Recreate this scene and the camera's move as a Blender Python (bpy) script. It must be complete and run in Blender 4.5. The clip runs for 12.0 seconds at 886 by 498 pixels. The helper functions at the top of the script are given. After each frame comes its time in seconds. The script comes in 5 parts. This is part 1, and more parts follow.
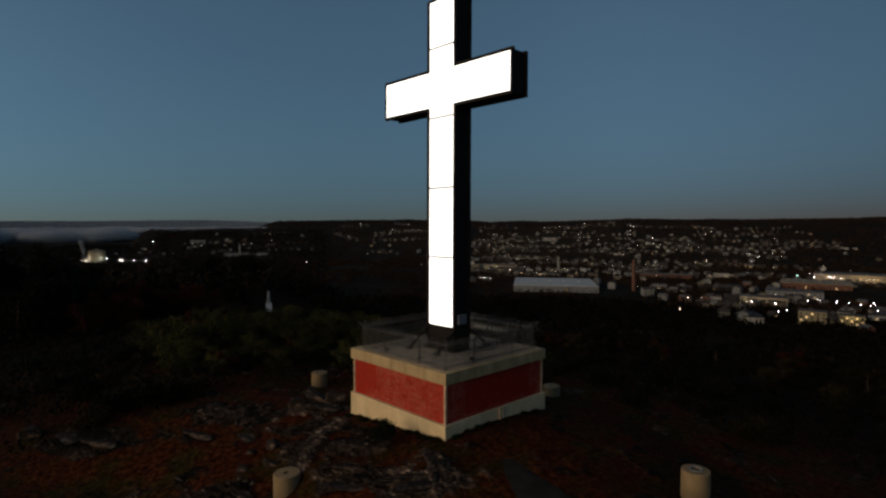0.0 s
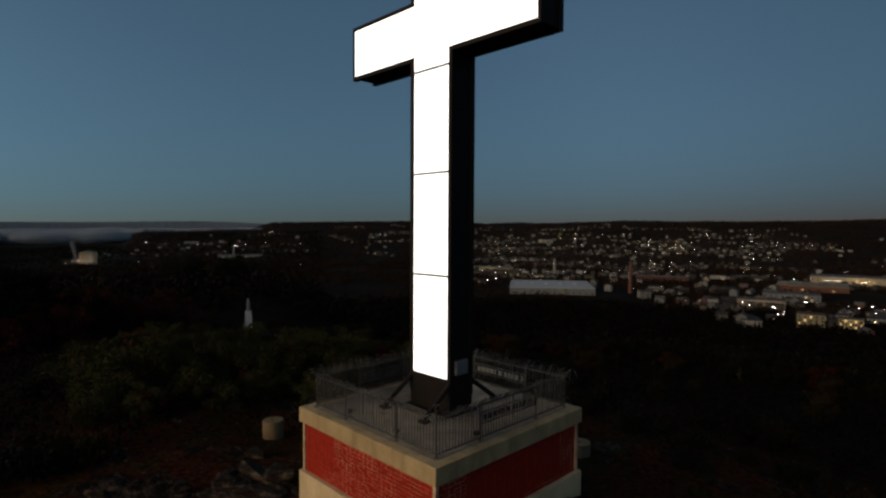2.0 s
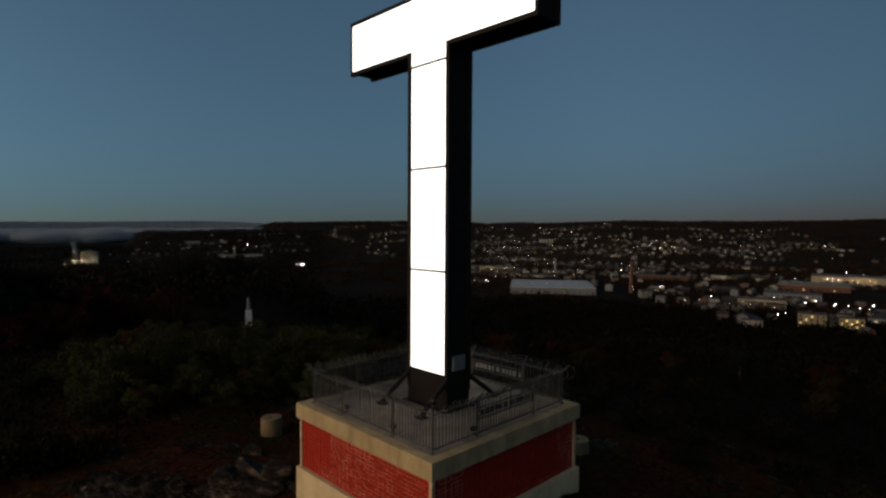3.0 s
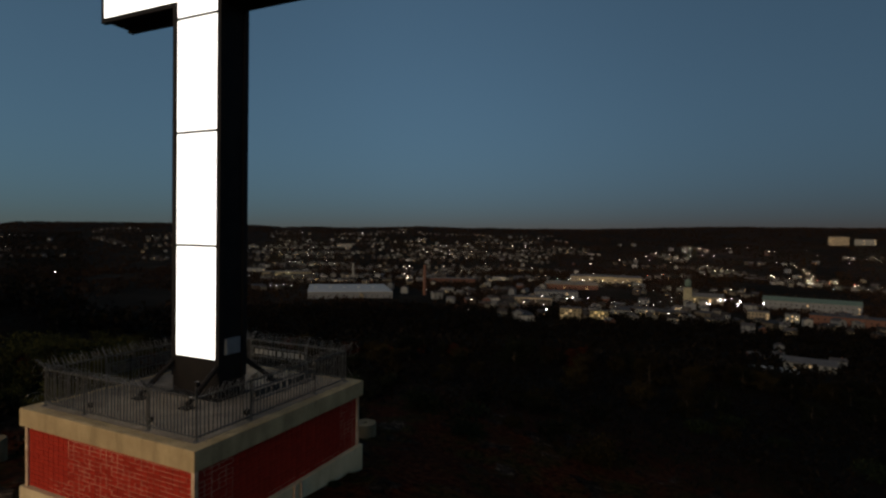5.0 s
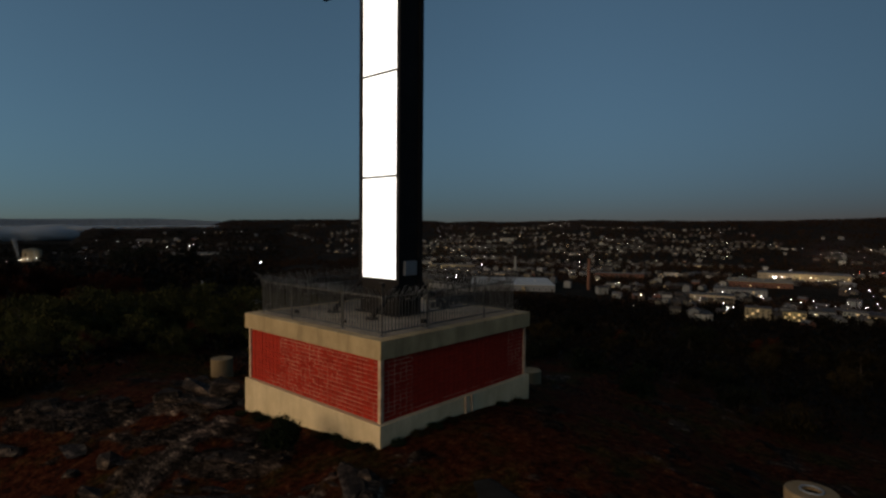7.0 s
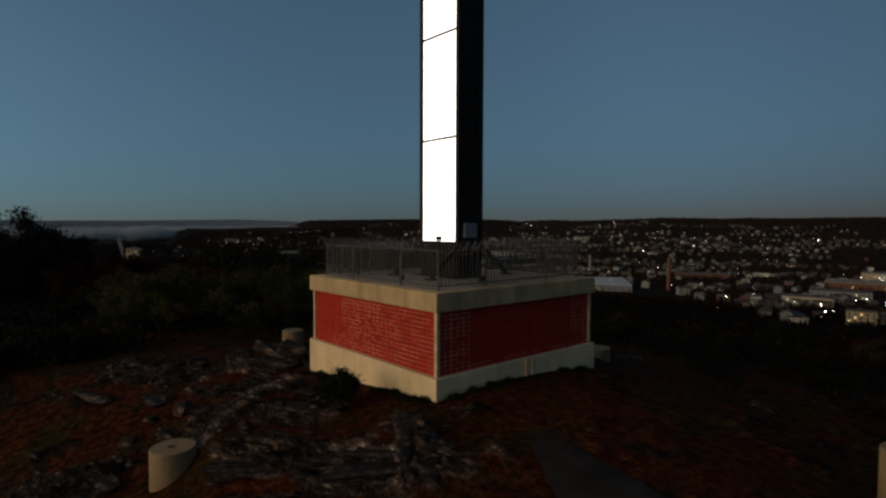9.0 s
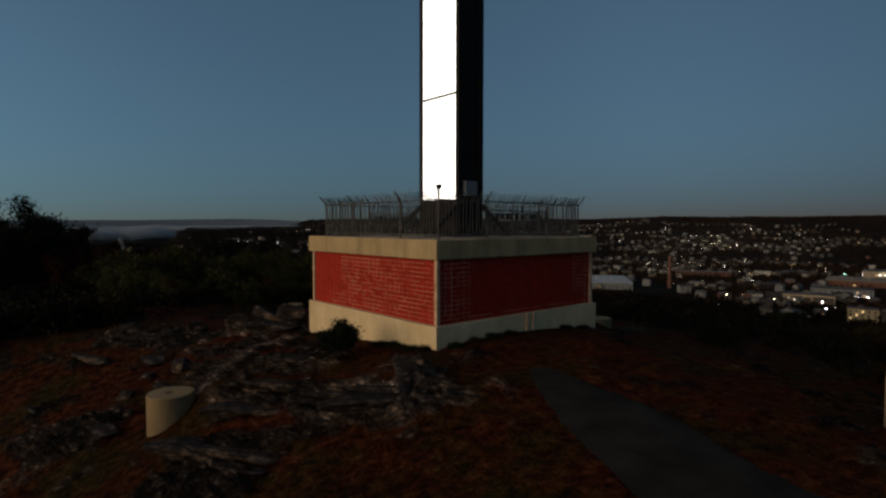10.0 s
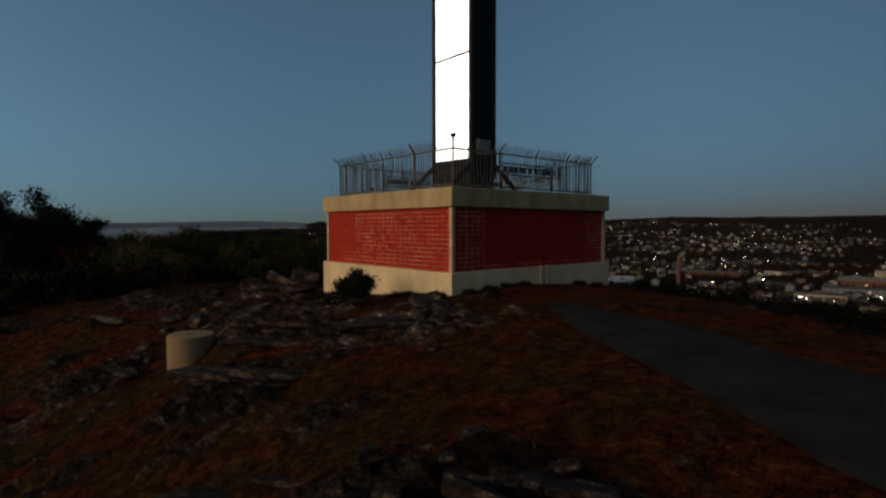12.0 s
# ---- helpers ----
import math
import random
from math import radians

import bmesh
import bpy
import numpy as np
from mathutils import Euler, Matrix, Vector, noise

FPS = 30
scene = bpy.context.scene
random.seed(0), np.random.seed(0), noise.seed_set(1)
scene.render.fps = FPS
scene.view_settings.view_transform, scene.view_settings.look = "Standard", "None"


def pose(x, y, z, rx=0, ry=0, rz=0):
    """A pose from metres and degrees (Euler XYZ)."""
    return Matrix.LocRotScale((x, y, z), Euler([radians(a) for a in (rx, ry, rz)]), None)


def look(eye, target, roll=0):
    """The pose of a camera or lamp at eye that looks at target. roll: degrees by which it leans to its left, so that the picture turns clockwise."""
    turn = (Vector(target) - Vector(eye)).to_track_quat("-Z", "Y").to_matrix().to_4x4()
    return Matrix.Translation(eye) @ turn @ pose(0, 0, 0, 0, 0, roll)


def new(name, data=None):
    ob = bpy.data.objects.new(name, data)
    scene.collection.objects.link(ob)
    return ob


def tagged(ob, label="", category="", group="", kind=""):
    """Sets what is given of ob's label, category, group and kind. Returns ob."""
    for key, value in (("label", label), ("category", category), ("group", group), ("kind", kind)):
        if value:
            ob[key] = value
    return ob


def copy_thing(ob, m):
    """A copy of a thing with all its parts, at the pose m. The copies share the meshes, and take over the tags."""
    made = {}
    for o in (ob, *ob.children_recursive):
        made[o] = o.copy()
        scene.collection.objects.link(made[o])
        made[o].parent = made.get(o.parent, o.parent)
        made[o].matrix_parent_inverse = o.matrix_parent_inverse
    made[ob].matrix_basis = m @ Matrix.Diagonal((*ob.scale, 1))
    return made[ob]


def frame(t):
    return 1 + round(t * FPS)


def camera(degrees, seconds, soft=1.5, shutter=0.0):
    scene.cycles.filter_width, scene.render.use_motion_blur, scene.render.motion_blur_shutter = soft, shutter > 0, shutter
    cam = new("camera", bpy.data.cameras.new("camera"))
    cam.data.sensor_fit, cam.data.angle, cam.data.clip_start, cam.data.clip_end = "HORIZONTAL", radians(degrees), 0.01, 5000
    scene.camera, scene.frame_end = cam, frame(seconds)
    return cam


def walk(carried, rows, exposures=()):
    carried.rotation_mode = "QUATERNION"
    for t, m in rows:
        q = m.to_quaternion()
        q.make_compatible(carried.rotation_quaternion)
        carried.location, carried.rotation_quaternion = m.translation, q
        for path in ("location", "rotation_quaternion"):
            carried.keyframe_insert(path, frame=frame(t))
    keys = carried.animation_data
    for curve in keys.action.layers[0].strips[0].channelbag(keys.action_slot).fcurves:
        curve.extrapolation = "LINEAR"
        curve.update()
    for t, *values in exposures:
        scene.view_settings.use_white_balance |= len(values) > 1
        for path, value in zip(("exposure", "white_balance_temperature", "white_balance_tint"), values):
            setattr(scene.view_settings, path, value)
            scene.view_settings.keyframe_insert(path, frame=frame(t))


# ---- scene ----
cam = camera(77.8, 12.0, soft=2.5)

PATH = [
    (0, (14.47, -14.152, 7.951), (13.034, -12.763, 7.869), 0.2),
    (0.5, (13.196, -12.918, 7.868), (11.764, -11.524, 7.79), 0.3),
    (1, (11.614, -11.307, 7.836), (10.189, -9.906, 7.757), 0.2),
    (1.5, (9.922, -9.532, 7.957), (8.498, -8.131, 7.878), 0.2),
    (2, (9.002, -8.649, 8.011), (7.577, -7.248, 7.935), 0.3),
    (2.5, (8.842, -8.597, 7.943), (7.417, -7.195, 7.868), 0.3),
    (3, (9.035, -8.534, 7.876), (7.608, -7.135, 7.799), 0.3),
    (3.3, (9.235, -8.39, 7.879), (7.809, -6.989, 7.802), 0.1),
    (3.5, (9.305, -8.297, 7.774), (7.956, -6.821, 7.707), 0.7),
    (3.6, (9.366, -8.243, 7.749), (8.076, -6.715, 7.688), 0.9),
    (3.7, (9.375, -8.224, 7.707), (8.159, -6.637, 7.655), 1.2),
    (4, (9.370, -8.170, 7.610), (8.358, -6.445, 7.560), 1.2),
    (4.4, (9.330, -8.100, 7.460), (8.447, -6.305, 7.410), 1.1),
    (4.8, (9.270, -8.050, 7.190), (8.428, -6.236, 7.140), 1.0),
    (5.3, (9.226, -8.000, 6.560), (8.390, -6.183, 6.508), 1.0),
    (5.5, (9.231, -8.008, 6.171), (8.396, -6.191, 6.119), 1.0),
    (6, (9.243, -8.123, 5.355), (8.409, -6.306, 5.301), 1.0),
    (6.5, (9.326, -8.31, 5.049), (8.458, -6.509, 4.997), 0.7),
    (6.6, (9.345, -8.328, 5.044), (8.412, -6.56, 4.985), 0.7),
    (6.7, (9.343, -8.378, 5.05), (8.332, -6.654, 4.985), 0.6),
    (6.8, (9.352, -8.412, 5.07), (8.242, -6.75, 4.997), 0.5),
    (6.9, (9.363, -8.432, 5.087), (8.136, -6.854, 5.007), 0.4),
    (7, (9.377, -8.447, 5.092), (8.052, -6.951, 5.013), 0.5),
    (7.1, (9.419, -8.484, 5.109), (8.036, -7.042, 5.02), 0.1),
    (7.2, (9.447, -8.511, 5.112), (8.022, -7.11, 5.025), 0.3),
    (9, (9.509, -8.064, 3.985), (8.0, -6.754, 3.902), 0.2),
    (9.5, (9.465, -8.008, 3.429), (7.955, -6.7, 3.343), 0.1),
    (10, (9.466, -7.998, 2.785), (7.955, -6.69, 2.699), 0.1),
    (10.5, (9.476, -8.062, 1.977), (7.969, -6.750, 1.894), 0.2),
    (11, (9.479, -8.106, 1.134), (7.965, -6.802, 1.052), 0.1),
    (11.5, (9.465, -8.207, 0.857), (7.941, -6.915, 0.776), 0.1),
    (12, (9.474, -8.230, 1.520), (7.945, -6.943, 1.440), -0.1),
]
walk(cam, [(t, look(eye, target, roll)) for t, eye, target, roll in PATH],
     [(0, 0.0), (9.8, 0.0), (10.5, 0.12), (10.8, 0.34), (11.0, 0.68), (11.1, 0.92), (11.3, 1.45), (11.5, 1.75), (11.6, 1.6), (11.7, 1.15), (11.8, 0.8), (11.9, 0.42), (12.0, 0.2)])

# ---- world, sun and light ----
world = bpy.data.worlds.new("dusk_sky")
scene.world = world
world.use_nodes = True
wn = world.node_tree.nodes
sky = wn.new("ShaderNodeTexSky")
sky.sky_type = "NISHITA"
sky.sun_disc = False
sky.sun_elevation = radians(0.0)
sky.sun_rotation = radians(208)
sky.altitude = 200
sky.air_density = 1.0
sky.dust_density = 0.4
sky.ozone_density = 4.0
wl = world.node_tree.links
# the hazy twilight: the glow along the horizon is veiled, and the colours are muted
tc = wn.new("ShaderNodeTexCoord")
lift = wn.new("ShaderNodeVectorMath")
lift.operation = "ADD"
lift.inputs[1].default_value = (0, 0, 0.066)
wl.new(tc.outputs["Generated"], lift.inputs[0])
unit = wn.new("ShaderNodeVectorMath")
unit.operation = "NORMALIZE"
wl.new(lift.outputs[0], unit.inputs[0])
wl.new(unit.outputs[0], sky.inputs[0])
mute = wn.new("ShaderNodeHueSaturation")
mute.inputs["Saturation"].default_value = 0.76
mute.inputs["Hue"].default_value = 0.467
wl.new(sky.outputs[0], mute.inputs["Color"])
# the sky deepens on the side away from the afterglow
away = wn.new("ShaderNodeVectorMath")
away.operation = "DOT_PRODUCT"
away.inputs[1].default_value = (0.48, 0.83, 0.28)
wl.new(tc.outputs["Generated"], away.inputs[0])
deep = wn.new("ShaderNodeMapRange")
deep.interpolation_type = "SMOOTHSTEP"
for i, v in ((1, 0.48), (2, 1.10), (3, 1.0), (4, 0.44)):
    deep.inputs[i].default_value = v
wl.new(away.outputs["Value"], deep.inputs[0])
dim = wn.new("ShaderNodeVectorMath")
dim.operation = "SCALE"
wl.new(mute.outputs[0], dim.inputs[0])
wl.new(deep.outputs[0], dim.inputs["Scale"])
wl.new(dim.outputs[0], wn["Background"].inputs[0])
wn["Background"].inputs[1].default_value = 0.412

glow = bpy.data.lights.new("afterglow_sun", "SUN")
glow.energy, glow.angle, glow.color = 2.4, radians(60), (1.0, 0.72, 0.42)
new("afterglow_sun", glow).matrix_world = look((-18, -89, 10), (0, 0, 1))

# ---- materials ----
def material(name, rough=0.8, metal=0.0):
    m = bpy.data.materials.new(name)
    m.use_nodes = True
    b = m.node_tree.nodes["Principled BSDF"]
    b.inputs["Specular IOR Level"].default_value = 0.5 if rough < 0.6 else 0.15
    b.inputs["Roughness"].default_value, b.inputs["Metallic"].default_value = rough, metal
    return m, m.node_tree.nodes, m.node_tree.links, b


def noise_node(n, l, scale, detail=6, rough=0.6, coords="Object", stretch=None):
    tc = n.new("ShaderNodeTexCoord")
    src = tc.outputs[coords]
    if stretch:
        mp = n.new("ShaderNodeMapping")
        mp.inputs["Scale"].default_value = stretch
        l.new(src, mp.inputs[0])
        src = mp.outputs[0]
    t = n.new("ShaderNodeTexNoise")
    t.inputs["Scale"].default_value, t.inputs["Detail"].default_value, t.inputs["Roughness"].default_value = scale, detail, rough
    l.new(src, t.inputs["Vector"])
    return t.outputs[0]


def ramp(n, l, src, stops):
    r = n.new("ShaderNodeValToRGB")
    e = r.color_ramp.elements
    while len(e) < len(stops):
        e.new(0.5)
    for k, (p, c) in zip(e, stops):
        k.position, k.color = p, (*c, 1)
    l.new(src, r.inputs[0])
    return r.outputs[0]


def mixed(n, l, fac, a, b, how="MIX"):
    m = n.new("ShaderNodeMix")
    m.data_type, m.blend_type = "RGBA", how
    for src, i in ((fac, 0), (a, 6), (b, 7)):
        if isinstance(src, (int, float)):
            m.inputs[i].default_value = src
        elif isinstance(src, tuple):
            m.inputs[i].default_value = (*src, 1)
        else:
            l.new(src, m.inputs[i])
    return m.outputs[2]


def bumped(n, l, b, src, strength, dist):
    k = n.new("ShaderNodeBump")
    k.inputs["Strength"].default_value, k.inputs["Distance"].default_value = strength, dist
    l.new(src, k.inputs["Height"])
    l.new(k.outputs[0], b.inputs["Normal"])


def surface(name, dark, light, scale, rough=0.8, metal=0.0, fine=None, bump=0.3, dist=0.01, coords="Object", stretch=None, vary=0.0):
    """Two colours mixed by coarse patches and fine grain, with a relief from the grain."""
    m, n, l, b = material(name, rough, metal)
    coarse = noise_node(n, l, scale, 5, 0.6, coords, stretch)
    grain = noise_node(n, l, fine or scale * 14, 4, 0.7, coords)
    col = ramp(n, l, coarse, [(0.3, dark), (0.7, light)])
    g = ramp(n, l, grain, [(0.25, (0.55,) * 3), (0.75, (1.35,) * 3)])
    col = mixed(n, l, 0.8, col, g, "MULTIPLY")
    if vary:
        oi = n.new("ShaderNodeObjectInfo")
        v = ramp(n, l, oi.outputs["Random"], [(0.0, (1 - vary,) * 3), (1.0, (1 + vary,) * 3)])
        col = mixed(n, l, 1.0, col, v, "MULTIPLY")
    l.new(col, b.inputs["Base Color"])
    bumped(n, l, b, grain, bump, dist)
    return m


def glowing(name, color, strength):
    m, n, l, b = material(name, 0.4)
    b.inputs["Base Color"].default_value = (*color, 1)
    b.inputs["Emission Color"].default_value = (*color, 1)
    b.inputs["Emission Strength"].default_value = strength
    return m


def concrete(name, dark, light, stain, streaks=0.65):
    m, n, l, b = material(name, 0.9)
    coarse = noise_node(n, l, 0.9, 6, 0.65)
    streak = noise_node(n, l, 1.0, 5, 0.6, "Object", (2.3, 2.3, 0.5))
    grain = noise_node(n, l, 45, 4, 0.7)
    col = ramp(n, l, coarse, [(0.3, dark), (0.7, light)])
    col = mixed(n, l, ramp(n, l, streak, [(0.46, (0, 0, 0)), (0.74, (streaks,) * 3)]), col, stain)
    col = mixed(n, l, 0.6, col, ramp(n, l, grain, [(0.3, (0.7,) * 3), (0.7, (1.2,) * 3)]), "MULTIPLY")
    l.new(col, b.inputs["Base Color"])
    bumped(n, l, b, grain, 0.35, 0.008)
    return m


M_SLAB = concrete("weathered_coping_concrete", (0.30, 0.215, 0.115), (0.52, 0.39, 0.21), (0.17, 0.125, 0.065))
M_BASE = concrete("pale_base_concrete", (0.53, 0.405, 0.235), (0.73, 0.575, 0.35), (0.30, 0.215, 0.12), 0.4)
M_PIPE = concrete("pipe_concrete", (0.17, 0.12, 0.065), (0.28, 0.20, 0.11), (0.11, 0.08, 0.04))
M_BRICK = surface("red_brick", (0.25, 0.014, 0.006), (0.38, 0.028, 0.011), 6, 0.75, fine=60, bump=0.4, dist=0.006, vary=0.14)
M_MORTAR = surface("red_stained_mortar", (0.20, 0.022, 0.012), (0.34, 0.055, 0.032), 4, 0.95, fine=50)
M_POINTING = surface("pale_worn_mortar", (0.24, 0.04, 0.022), (0.66, 0.38, 0.26), 1.4, 0.95, fine=30)
M_STRIP = surface("pale_corner_mortar", (0.36, 0.22, 0.13), (0.66, 0.48, 0.33), 3, 0.9, fine=30)
M_DECK = concrete("dark_deck_concrete", (0.16, 0.13, 0.10), (0.30, 0.245, 0.185), (0.09, 0.07, 0.05))
M_STEEL = surface("dark_painted_steel", (0.006, 0.005, 0.0045), (0.016, 0.012, 0.010), 1.5, 0.65, 0.0, fine=40, bump=0.1, dist=0.003)
M_SEAM = surface("panel_edge_metal", (0.02, 0.02, 0.02), (0.05, 0.05, 0.05), 3, 0.5, 0.5)
M_PANEL = glowing("lit_acrylic_panel", (1.0, 0.97, 0.92), 1.6)
M_GALV = surface("galvanised_fence_steel", (0.045, 0.043, 0.040), (0.095, 0.092, 0.086), 8, 0.55, 0.6, fine=90, bump=0.15, dist=0.002)
M_WIRE = surface("razor_wire_steel", (0.15, 0.145, 0.13), (0.28, 0.27, 0.25), 20, 0.4, 0.85, fine=120, bump=0.1, dist=0.001)
M_BOX = surface("grey_painted_metal", (0.14, 0.15, 0.16), (0.20, 0.21, 0.22), 5, 0.55, 0.2, fine=60, bump=0.1, dist=0.002)
M_SIGN = surface("weathered_sign_board", (0.05, 0.045, 0.04), (0.09, 0.08, 0.07), 5, 0.7, fine=40)
M_LETTER = surface("pale_sign_lettering", (0.13, 0.12, 0.10), (0.21, 0.195, 0.17), 8, 0.8, fine=40)
M_ASPHALT = surface("asphalt", (0.014, 0.0125, 0.011), (0.030, 0.027, 0.024), 1.6, 0.95, fine=60, bump=0.5, dist=0.01)
M_ASPHALT.node_tree.nodes["Principled BSDF"].inputs["Specular IOR Level"].default_value = 0.02
M_BARK = surface("dark_bark", (0.03, 0.024, 0.018), (0.075, 0.06, 0.045), 2, 0.95, fine=20, bump=0.8, dist=0.03)
M_WHITE = surface("white_painted_stone", (0.55, 0.56, 0.56), (0.72, 0.73, 0.72), 1.0, 0.7, fine=12)
M_LAMP_W = glowing("white_street_light", (1.0, 0.93, 0.80), 60.0)
M_LAMP_O = glowing("sodium_street_light", (1.0, 0.74, 0.42), 44.0)
M_LAMP_R = glowing("red_tail_light", (1.0, 0.12, 0.06), 22.0)
M_LAMP_G = glowing("green_sign_light", (0.45, 1.0, 0.75), 20.0)
for mm in (M_LAMP_W, M_LAMP_O, M_LAMP_R, M_LAMP_G):
    mm.cycles.emission_sampling = "NONE"


def leaf_material(name, dark, light):
    m, n, l, b = material(name, 0.7)
    b.inputs["Specular IOR Level"].default_value = 0.05
    g = n.new("ShaderNodeNewGeometry")
    col = ramp(n, l, g.outputs["Random Per Island"], [(0.0, dark), (1.0, light)])
    oi = n.new("ShaderNodeObjectInfo")
    col = mixed(n, l, 1.0, col, ramp(n, l, oi.outputs["Random"], [(0.0, (0.6,) * 3), (1.0, (1.4,) * 3)]), "MULTIPLY")
    l.new(col, b.inputs["Base Color"])
    return m


L_GREEN = leaf_material("willow_green_leaves", (0.018, 0.020, 0.006), (0.058, 0.053, 0.015))
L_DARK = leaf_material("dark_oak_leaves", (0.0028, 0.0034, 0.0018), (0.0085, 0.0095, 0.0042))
L_RED = leaf_material("russet_autumn_leaves", (0.020, 0.0046, 0.0020), (0.054, 0.0150, 0.0050))
L_OLIVE = leaf_material("olive_autumn_leaves", (0.0101, 0.0077, 0.0027), (0.0248, 0.0169, 0.0054))
L_SHRUB = leaf_material("dark_juniper_needles", (0.0060, 0.0096, 0.0042), (0.0168, 0.0228, 0.0096))
# paler than L_FAR: the valley's haze is put into this leaf colour
L_HILL = leaf_material("haze_lifted_wood_leaves", (0.013, 0.0090, 0.0055), (0.052, 0.027, 0.014))
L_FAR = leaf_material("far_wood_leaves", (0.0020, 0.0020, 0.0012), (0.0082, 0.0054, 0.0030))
L_BLADE = leaf_material("russet_grass_blades", (0.022, 0.0042, 0.0014), (0.080, 0.019, 0.0045))

# ---- building blocks ----
def bm_box(bm, x0, x1, y0, y1, z0, z1, bevel=0.0):
    r = bmesh.ops.create_cube(bm, size=1.0)
    bmesh.ops.scale(bm, vec=(x1 - x0, y1 - y0, z1 - z0), verts=r["verts"])
    bmesh.ops.translate(bm, vec=((x0 + x1) / 2, (y0 + y1) / 2, (z0 + z1) / 2), verts=r["verts"])
    if bevel:
        es = list({e for v in r["verts"] for e in v.link_edges})
        bmesh.ops.bevel(bm, geom=es, offset=bevel, segments=2, affect="EDGES", profile=0.6)


def bm_bar(bm, a, b, r, sides=8, r2=None):
    a, b = Vector(a), Vector(b)
    q = (b - a).to_track_quat("Z", "Y").to_matrix().to_4x4()
    m = Matrix.Translation((a + b) / 2) @ q
    bmesh.ops.create_cone(bm, cap_ends=True, segments=sides, radius1=r, radius2=r if r2 is None else r2, depth=(b - a).length, matrix=m)


def mesh_of(name, bm, mat, smooth=False):
    me = bpy.data.meshes.new(name)
    bm.to_mesh(me)
    bm.free()
    me.materials.append(mat)
    if smooth:
        me.shade_smooth()
    return me


def part(name, bm, mat, parent, label="", smooth=False):
    """One mesh object under a thing or a part; a bmesh, or a mesh that alike parts share."""
    ob = new(name, bm if isinstance(bm, bpy.types.Mesh) else mesh_of(name, bm, mat, smooth))
    ob.parent = parent
    return tagged(ob, label)


def box(x0, x1, y0, y1, z0, z1, bevel=0.0):
    bm = bmesh.new()
    bm_box(bm, x0, x1, y0, y1, z0, z1, bevel)
    return bm


def thing(name, label, category, group="", kind="", at=None):
    ob = new(name)
    ob.empty_display_size = 0.2
    if at:
        ob.location = at
    return tagged(ob, label, category, group, kind)


def raw_mesh(name, verts, faces, mat, smooth=False):
    me = bpy.data.meshes.new(name)
    me.from_pydata(verts, [], faces)
    me.materials.append(mat)
    if smooth:
        me.shade_smooth()
    return me


# ---- the lie of the land ----
HUB = (9.0, -8.0)


def polar(az, d):
    """A place d metres from the hub; az in degrees counted from north towards west."""
    return HUB[0] - math.sin(radians(az)) * d, HUB[1] + math.cos(radians(az)) * d


def sstep(a, b, x):
    t = np.clip((x - a) / (b - a), 0, 1)
    return t * t * (3 - 2 * t)


DIPS = [(-79.0, 32.5, 3.4, 17.0), (-3.3, -5.0, 0.16, 1.6), (-2.75, -4.0, -0.45, 0.8), (-4.4, -2.6, -0.22, 1.1), (0.8, -2.0, -0.20, 0.8), (-0.3, -4.1, -0.16, 0.8), (-8.3, -0.3, -0.15, 1.2), (-14.3, 3.3, 0.5, 3.0), (-3.3, 11.6, 0.0, 3.0)]


# the crest of the far hills: azimuth and elevation in degrees
RIDGE_AZ = (-40, -14, -3, 3, 7, 17, 22, 27.5, 33, 41, 44, 53, 59, 64, 70)
RIDGE_EL = (1.1, 1.13, 1.11, 0.98, 0.84, 0.70, 0.68, 0.80, 0.53, 0.52, 0.58, 0.62, 0.52, 0.32, 0.1)


def land(x, y):
    """Height of the smooth ground: a rounded hilltop, wooded slopes, the town's valley and the hills behind."""
    x, y = np.asarray(x, float), np.asarray(y, float)
    r = np.hypot(x - 1, y + 1)
    f = np.minimum(1, 13 / np.maximum(r, 0.01))
    u, v = 1 + (x - 1) * f, -1 + (y + 1) * f
    top = -0.075 + 0.0639 * u + 0.0937 * v - 0.00435 * u * u - 0.0094 * u * v - 0.02265 * v * v - 0.00028 * u ** 3 - 0.00179 * u * u * v - 0.00023 * u * v * v + 0.00022 * v ** 3
    top = np.maximum(top, -2.6)
    for bx, by, dz, w in DIPS:
        top = top - dz * np.exp(-((x - bx) ** 2 + (y - by) ** 2) / (w * w))
    d = np.hypot(x - HUB[0], y - HUB[1])
    az = np.degrees(np.arctan2(-(x - HUB[0]), y - HUB[1]))
    left = sstep(46, 66, az) * (1 - sstep(110, 150, az))
    out = np.maximum(r - 13, 0)
    k = 0.21 - 0.14 * left
    fall = k * out * out / (out + 9)
    fall = fall + left * 0.12 * np.maximum(out - 230, 0)
    hill = top - fall
    swell = 5 * np.sin(x * 0.004 + 1.3) * np.cos(y * 0.0047) + 3 * np.sin(x * 0.011 + y * 0.009)
    floor = -92 + swell * sstep(400, 900, d)
    crest = np.interp(az, RIDGE_AZ, RIDGE_EL)
    ridge = -92 + (4500 * np.tan(np.radians(crest)) + 96) * sstep(1350, 4450, d) ** 0.9 + swell * sstep(900, 1500, d) * 0.8
    west = -92 + (78 - 76 * sstep(74, 76, az)) * (sstep(2200, 3250, d) - sstep(3350, 3600, d)) + 60 * sstep(3900, 4650, d) + 4 * np.sin(az * 0.5)
    w = sstep(62.5, 67, az)
    far = np.maximum(floor, ridge * (1 - w) + west * w)
    s = 10.0
    m = np.maximum(hill, far)
    return m + s * np.log(np.exp((hill - m) / s) + np.exp((far - m) / s)) * sstep(150, 400, d)


